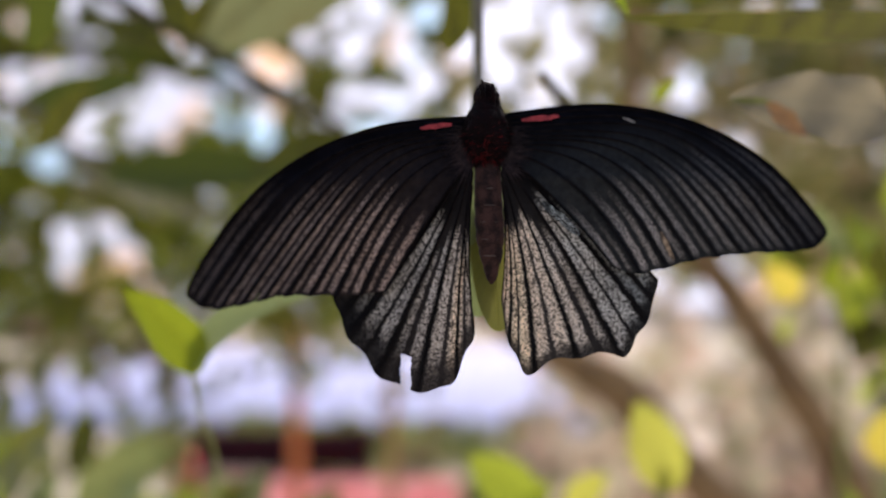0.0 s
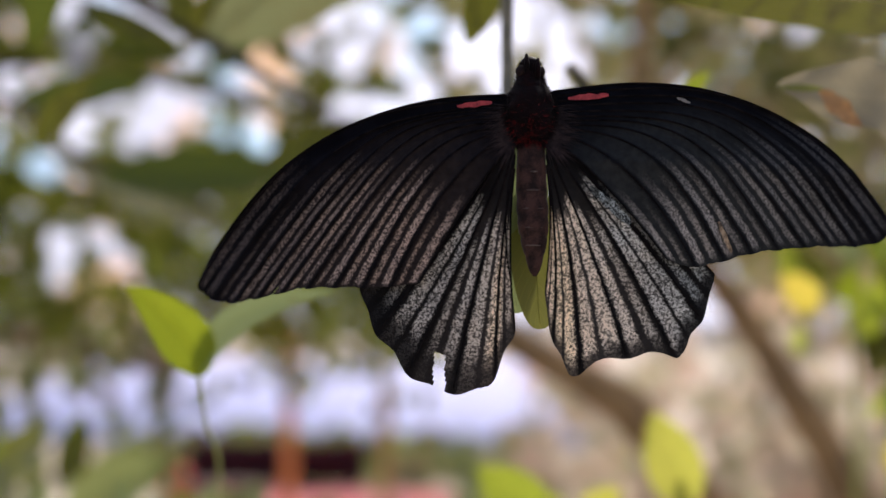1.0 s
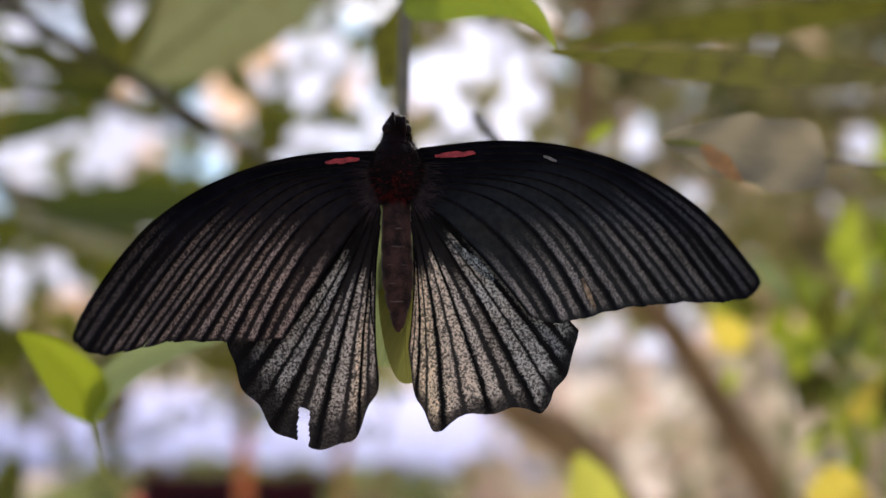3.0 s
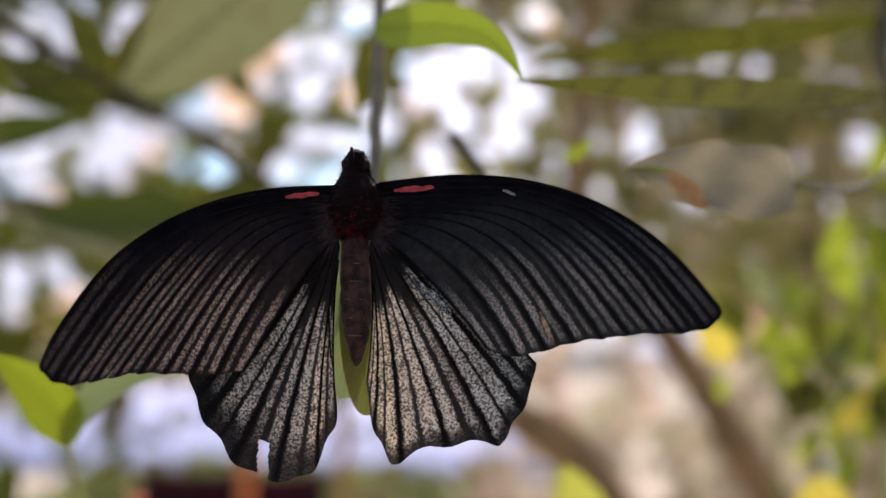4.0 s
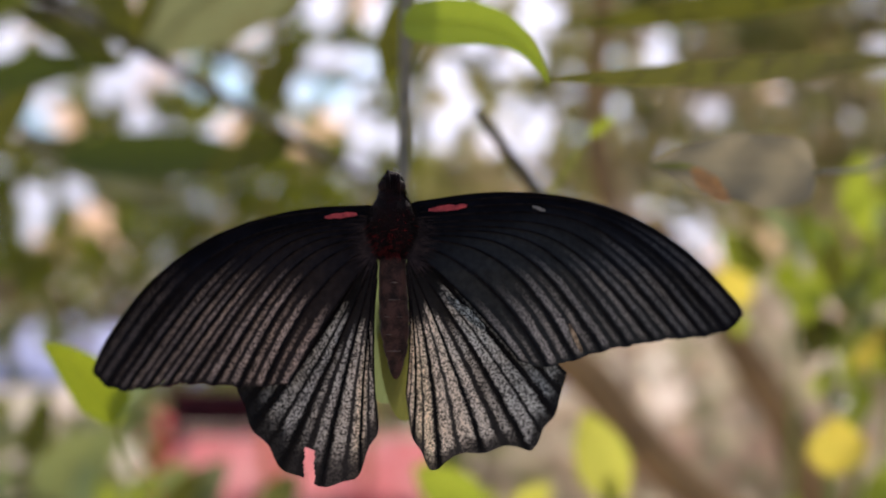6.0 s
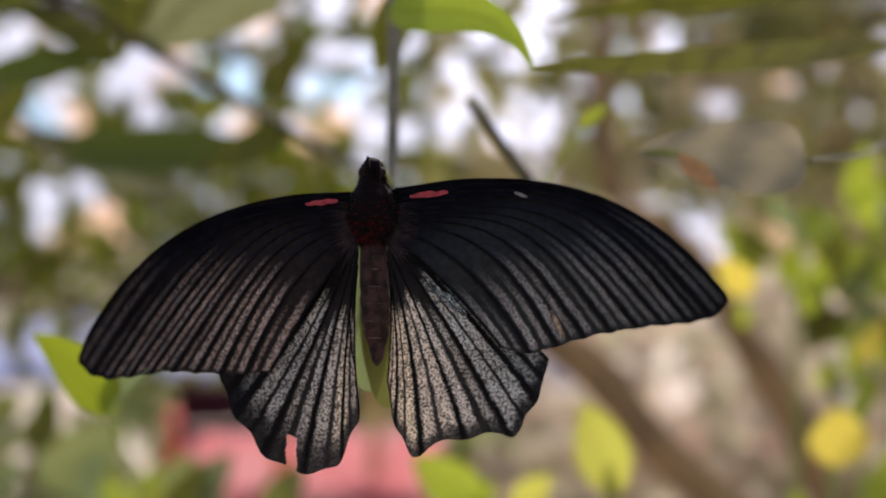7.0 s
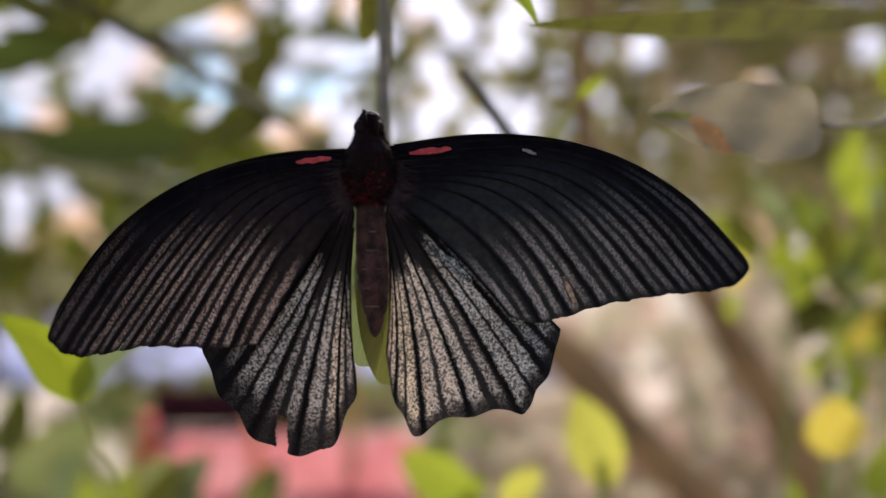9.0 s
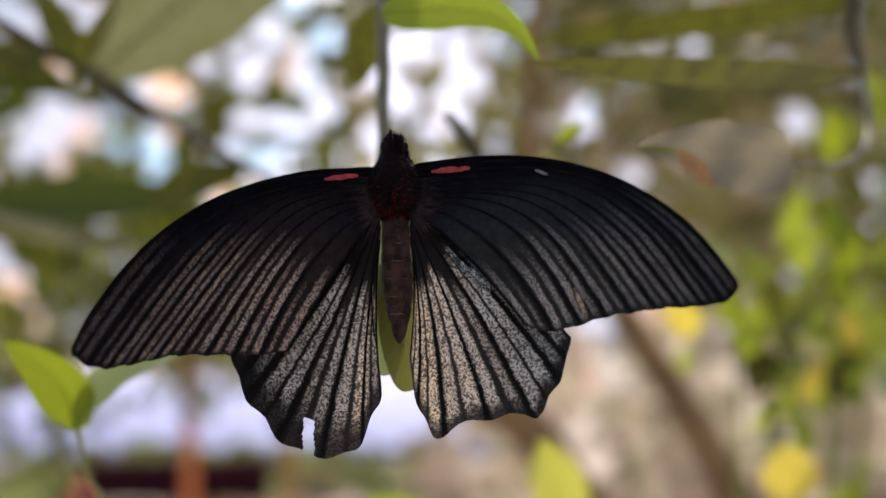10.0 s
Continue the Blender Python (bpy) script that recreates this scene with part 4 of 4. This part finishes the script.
# The tree behind, with two bare slanting limbs, and crowns of leaves with gaps to the sky.
def limb_tree():
    t = thing("tree", (0.62, 1.25, 0.0), "small tree with smooth brown slanting limbs", "tree")
    o = Vector(t.location)
    stem("trunk", [Vector(p) - o for p in ((0.62, 1.25, -0.1), (0.60, 1.24, 0.5), (0.55, 1.22, 0.95), (0.50, 1.20, 1.10))], [0.06, 0.05, 0.04, 0.032], "smooth_bark", t, rough=0.2, sides=14)
    stem("limb", [Vector(p) - o for p in ((0.50, 1.20, 1.09), (0.4490, 1.2, 1.2287), (0.3790, 1.2, 1.353), (0.2898, 1.2, 1.4822), (0.2310, 1.2, 1.5195), (0.2060, 1.2, 1.5930), (0.2080, 1.2, 1.7040), (0.2150, 1.2, 1.85), (0.23, 1.2, 2.3))],
         [0.028, 0.0225, 0.0185, 0.0155, 0.0145, 0.012, 0.010, 0.009, 0.006], "smooth_bark", t, rough=0.2, sides=12)
    stem("limb", [Vector(p) - o for p in ((0.53, 1.21, 1.02), (0.42, 1.2, 1.12), (0.3296, 1.2, 1.2031), (0.2735, 1.2, 1.25), (0.199, 1.2, 1.3398), (0.1634, 1.2, 1.3648), (0.0471, 1.2, 1.4312), (-0.05, 1.2, 1.52))],
         [0.025, 0.023, 0.023, 0.023, 0.023, 0.022, 0.016, 0.010], "smooth_bark", t, rough=0.2, sides=12)
    stem("limb", [Vector(p) - o for p in ((0.3296, 1.2, 1.2031), (0.31, 1.18, 1.17), (0.26, 1.15, 1.10))], [0.012, 0.010, 0.007], "smooth_bark", t, sides=10)
    return t


limb_tree()

GAPS_A = [(-0.90, 2.19, 0.086), (-0.69, 2.11, 0.075), (-0.74, 1.87, 0.065), (-0.50, 1.95, 0.072), (-0.93, 1.77, 0.086), (-0.43, 2.05, 0.057), (-0.31, 2.02, 0.05), (-0.25, 2.15, 0.065),
          (-0.11, 2.07, 0.065), (-0.11, 1.95, 0.043), (-0.11, 2.21, 0.043), (-0.17, 1.90, 0.057), (-0.68, 1.72, 0.036), (-0.80, 1.49, 0.026), (-0.95, 1.53, 0.032),
          (-0.12, 1.71, 0.065), (-0.24, 1.75, 0.043), (-0.23, 1.86, 0.043), (-1.1, 1.9, 0.07), (-0.45, 1.80, 0.04), (-0.97, 1.96, 0.07)]
GAPS_B = [(0.10, 2.02, 0.065), (0.20, 2.09, 0.065), (0.26, 1.97, 0.072), (0.15, 1.90, 0.065), (0.31, 2.15, 0.05), (0.37, 1.98, 0.022), (1.19, 1.91, 0.024), (0.75, 1.77, 0.018),
          (0.28, 1.67, 0.040), (0.38, 1.72, 0.022), (0.62, 1.90, 0.022), (0.05, 1.80, 0.065), (0.20, 1.83, 0.057)]


def top_of_hedge(x):
    return 1.27 + 0.05 * math.sin(5 * x) + 0.04 * math.sin(17 * x)


def crown_mesh(x0, x1, low, high, count, gaps, seed, size, deep=2.8, thick=0.20, floor=0.9, pinholes=40):
    """Many small folded leaves in a deep sheet of foliage, thinned to open gaps."""
    rng = np.random.default_rng(seed)
    # each opening is a cluster of small round holes, with leaves between them
    holes = []
    for gx, gz, r in gaps:
        turn, ring = rng.uniform(0, 6.28), int(8 * (r - 0.020) / 0.056)
        spots = [(gx, gz)] + [(gx + f * math.cos(a), gz + f * math.sin(a)) for a, f in zip(turn + 6.28 * np.arange(ring) / max(ring, 4) + rng.uniform(-0.2, 0.2, ring), rng.uniform(0.075, 0.090, ring))]
        for hx, hz in spots:
            size_of = rng.uniform(0.026, 0.040)
            if all(math.hypot(hx - qx, hz - qz) > 0.008 + size_of + q for qx, qz, q in holes if q > 0.022):
                holes.append((hx, hz, size_of))
    for _ in range(pinholes):
        holes.append((rng.uniform(x0, x1), rng.uniform(1.55, 2.25), rng.uniform(0.008, 0.02)))
    verts, faces = [], []
    made = 0
    while made < count:
        x, z, y = rng.uniform(x0, x1), rng.uniform(floor, high), rng.normal(deep, thick)
        if z < low(x) + 0.06 * rng.normal() or (floor < 0.9 and z > top_of_hedge(x) + 0.03 * rng.normal()):
            continue
        # the openings widen with depth along the view, so the glowing sheet shows through
        sx, sz = x * deep / y, 1.51 + (z - 1.51) * deep / y
        if any((sx - gx) ** 2 + (sz - gz) ** 2 < (r + 0.012) ** 2 for gx, gz, r in holes):
            continue
        n = size * rng.uniform(0.6, 1.3)
        d = rng.normal(size=3) * (1, 0.5, 1)
        d /= np.linalg.norm(d)
        s = np.cross(d, (rng.uniform(-0.5, 0.5), -1, rng.uniform(-0.6, 0.6)))
        s *= 0.26 * n / np.linalg.norm(s)
        up = np.array((0, 0, -0.12 * n))
        p = np.array((x, y, z)) - d * n / 2
        k = len(verts)
        verts += [p, p + d * n * 0.4 + s + up, p + d * n * 0.45, p + d * n * 0.4 - s + up, p + d * n + up]
        faces += [(k, k + 2, k + 1), (k, k + 3, k + 2), (k + 1, k + 2, k + 4), (k + 2, k + 3, k + 4)]
        made += 1
    me = bpy.data.meshes.new("crown")
    me.from_pydata([tuple(v) for v in verts], [], faces)
    return me


def crown_tree(name, label, foot, limbs, mesh, material):
    t = thing(name, foot, label, "tree")
    o = Vector(foot)
    for k, (pts, radii) in enumerate(limbs):
        stem("limb" if k else "trunk", [Vector(p) - o for p in pts], radii, "bark", t, rough=0.15, sides=10)
    mesh.materials.append(MAT[material])
    crown = new("crown", mesh)
    crown.parent = t
    crown.location = -o
    tagged(crown, kind="stuff")
    return t


crown_tree("leafy_tree", "tree with drooping dark olive foliage and gaps of bright sky", (-1.75, 2.9, 0.0), [
    ([(-1.75, 2.9, -0.1), (-1.72, 2.9, 1.0), (-1.68, 2.9, 2.3), (-1.6, 2.9, 3.0)], [0.10, 0.085, 0.07, 0.05]),
    ([(-1.70, 2.9, 1.2), (-1.2, 2.88, 1.62), (-0.6, 2.85, 1.66), (-0.02, 2.8, 1.62)], [0.035, 0.026, 0.018, 0.008]),
    ([(-1.68, 2.9, 1.9), (-1.0, 2.88, 2.02), (-0.4, 2.85, 1.88), (-0.05, 2.8, 1.84)], [0.04, 0.03, 0.02, 0.008]),
    ([(-1.66, 2.9, 2.4), (-0.8, 2.88, 2.28), (0.0, 2.85, 2.26)], [0.04, 0.03, 0.012])],
    crown_mesh(-1.6, 0.02, lambda x: 1.30 + 0.05 * math.sin(x * 7), 2.9, 9500, [(x, z, 1.22 * r) for x, z, r in GAPS_A], 7, 0.062), "crown")
crown_tree("mottled_tree", "tree with thin dull green and brown foliage", (1.9, 2.95, 0.0), [
    ([(1.9, 2.95, -0.1), (1.86, 2.95, 1.0), (1.8, 2.92, 2.3), (1.7, 2.9, 3.0)], [0.11, 0.09, 0.07, 0.05]),
    ([(1.85, 2.95, 1.2), (1.4, 2.9, 1.62), (0.9, 2.86, 1.66), (0.45, 2.8, 1.60)], [0.04, 0.03, 0.02, 0.008]),
    ([(1.8, 2.92, 1.9), (1.2, 2.88, 2.0), (0.6, 2.85, 1.84), (0.1, 2.8, 1.86)], [0.04, 0.03, 0.02, 0.008]),
    ([(1.78, 2.92, 2.3), (1.0, 2.88, 2.3), (0.1, 2.85, 2.25)], [0.04, 0.03, 0.012])],
    crown_mesh(0.02, 1.75, lambda x: 1.49 - 0.24 * max(0, x - 0.7), 2.9, 11000, GAPS_B, 9, 0.062, pinholes=24), "thicket")


crown_tree("hedge_shrub", "bushy dull green shrub with brownish young leaves", (-1.25, 2.55, 0.0), [
    ([(-1.25, 2.55, -0.1), (-1.24, 2.55, 0.5), (-1.30, 2.56, 1.15)], [0.03, 0.022, 0.008]),
    ([(-1.25, 2.55, 0.2), (-1.05, 2.55, 0.6), (-0.86, 2.55, 1.02)], [0.02, 0.015, 0.006]),
    ([(-1.25, 2.55, 0.3), (-1.5, 2.55, 0.7), (-1.62, 2.55, 1.15)], [0.02, 0.015, 0.006]),
    ([(-1.25, 2.55, 0.15), (-0.95, 2.54, 0.40), (-0.72, 2.55, 0.80)], [0.02, 0.012, 0.006])],
    crown_mesh(-1.9, -0.60, lambda x: 0.25 + 0.5 * max(0, x + 0.8), 1.36, 2600, [(-0.86, 1.11, 0.10), (-0.75, 1.13, 0.08), (-0.98, 1.15, 0.05), (-0.70, 0.98, 0.05), (-0.95, 0.92, 0.05)], 17, 0.075, 2.55, 0.12, 0.2, 0), "hedge")


# A low cloth-covered table, a bench behind it and painted poles on the far side of the garden.
def table():
    t = thing("garden_table", (-0.45, 4.3, 0.0), "low garden table under a salmon-pink cloth", "table")
    bm = bmesh.new()
    nx, ny = 60, 40
    grid = []
    for i in range(nx + 1):
        x = -0.52 + 1.04 * i / nx
        line = []
        for j in range(ny + 1):
            y = -0.50 + 1.0 * j / ny
            line.append(bm.verts.new((x, y, 0.50 + 0.012 * noise.noise(Vector((x * 6, y * 6, 0))))))
        # the front overhang, in pleats
        for d in (0.10, 0.20, 0.30, 0.40):
            line.insert(0, bm.verts.new((x, -0.51 - 0.04 * d - 0.03 * d * math.sin(x * 70), 0.50 - d)))
        grid.append(line)
    for a, b in zip(grid, grid[1:]):
        for j in range(len(a) - 1):
            bm.faces.new((a[j], b[j], b[j + 1], a[j + 1]))
    bmesh.ops.solidify(bm, geom=bm.faces, thickness=0.004)
    part("cloth", bm, "cloth", t, "salmon-pink cloth hanging in pleats")
    bm = bmesh.new()
    slab(bm, -0.5, 0.5, -0.48, 0.48, 0.44, 0.47)
    bmesh.ops.bevel(bm, geom=bm.edges, offset=0.006, segments=1, affect="EDGES")
    part("tabletop", bm, "maroon", t)
    for x in (-0.46, 0.46):
        for y in (-0.42, 0.42):
            bm = bmesh.new()
            slab(bm, x - 0.025, x + 0.025, y - 0.025, y + 0.025, -0.05, 0.44)
            bmesh.ops.bevel(bm, geom=bm.edges, offset=0.005, segments=1, affect="EDGES")
            part("leg", bm, "maroon", t)
    return t


def bench():
    b = thing("garden_bench", (-0.78, 5.03, 0.0), "dark maroon wooden bench behind the pink table", "bench")
    for name, box in (("seat", (-0.45, 0.45, -0.2, 0.2, 0.40, 0.44)), ("backrest", (-0.45, 0.45, 0.18, 0.21, 0.45, 0.64)),
                      ("leg", (-0.42, -0.36, -0.18, -0.12, -0.05, 0.40)), ("leg", (0.36, 0.42, -0.18, -0.12, -0.05, 0.40)),
                      ("leg", (-0.42, -0.36, 0.15, 0.21, -0.05, 0.66)), ("leg", (0.36, 0.42, 0.15, 0.21, -0.05, 0.66))):
        bm = bmesh.new()
        slab(bm, *box)
        bmesh.ops.bevel(bm, geom=bm.edges, offset=0.006, segments=1, affect="EDGES")
        part(name, bm, "maroon", b)
    return b


table()
bench()


def pole(x, y, high, radius, skin, label):
    bm = bmesh.new()
    tube(bm, [(0, 0, -0.05), (0.004, 0, high * 0.5), (0, 0, high)], [radius, radius * 0.95, radius * 0.9], 12, 6)
    p = part("pole", bm, skin, None, label)
    p.location = (x, y, 0)
    return tagged(p, category="pole", group="painted poles")


pole(-0.535, 4.0, 1.28, 0.026, "orange", "orange-painted garden pole standing in the earth")
pole(-0.185, 4.0, 1.10, 0.022, "faded", "faded ochre garden pole standing in the earth")
pole(-0.87, 3.7, 0.80, 0.045, "red_paint", "short red-painted post beside the table")


def tufts():
    """Low grey-green herbs scattered over the earth."""
    rng = np.random.default_rng(31)
    verts, faces = [], []
    for _ in range(420):
        cx, cy = rng.uniform(-1.5, 6.0), 4.2 + 9 * rng.random() ** 1.5
        if cx < 1.3 and cy > 8.6 or (cx < 0.4 and cy < 6):
            continue
        wide = rng.uniform(0.06, 0.2)
        for _ in range(26):
            a, lean = rng.uniform(0, 6.28), rng.uniform(0.2, 1.0)
            n = wide * rng.uniform(0.7, 1.3)
            d = np.array((math.cos(a) * lean, math.sin(a) * lean, 0.9))
            s = np.array((-math.sin(a), math.cos(a), 0)) * n * 0.16
            p = np.array((cx + rng.normal() * wide * 0.3, cy + rng.normal() * wide * 0.3, -0.03))
            k = len(verts)
            verts += [p, p + d * n * 0.5 + s, p + d * n * 0.5 - s, p + d * n * np.array((1.3, 1.3, 0.8))]
            faces += [(k, k + 1, k + 2), (k + 1, k + 3, k + 2)]
    me = bpy.data.meshes.new("herbs")
    me.from_pydata([tuple(v) for v in verts], [], faces)
    me.materials.append(MAT["thicket"])
    tagged(new("herbs", me), "low grey-green herbs on dry earth", "herbs", kind="stuff")


tufts()


def undergrowth(name, label, x0, x1, y0, y1, clumps, high, material, seed):
    """Dry low plants and litter in loose clumps."""
    rng = np.random.default_rng(seed)
    verts, faces = [], []
    for _ in range(clumps):
        cx, cy = rng.uniform(x0, x1), rng.uniform(y0, y1)
        tall, wide = high * rng.uniform(0.3, 1.0), rng.uniform(0.08, 0.22)
        for _ in range(int(46 * tall / high) + 10):
            n = rng.uniform(0.07, 0.20)
            t = rng.random()
            p = np.array((cx + rng.normal() * wide * 0.5 * (1.2 - t), cy + rng.normal() * wide * 0.5, t * tall - 0.03))
            d = rng.normal(size=3)
            d /= np.linalg.norm(d)
            q = np.cross(d, (rng.uniform(-0.5, 0.5), -1, rng.uniform(-0.2, 0.8)))
            q *= 0.3 * n / np.linalg.norm(q)
            k = len(verts)
            verts += [p, p + d * n * 0.5 + q, p + d * n, p + d * n * 0.5 - q]
            faces += [(k, k + 1, k + 2), (k, k + 2, k + 3)]
    me = bpy.data.meshes.new(name)
    me.from_pydata([tuple(v) for v in verts], [], faces)
    me.materials.append(MAT[material])
    tagged(new(name, me), label, "undergrowth", kind="stuff")


undergrowth("undergrowth", "dry low undergrowth with beige and pinkish dead leaves", 0.30, 2.4, 3.5, 5.2, 56, 1.50, "litter", 41)
undergrowth("low_greens", "low dull green plants beside the table", 0.14, 0.80, 4.7, 6.2, 26, 0.42, "hedge", 47)
undergrowth("low_plants", "low green plants along the edge of the court", -2.6, 0.9, 7.6, 9.0, 34, 0.16, "hedge", 43)
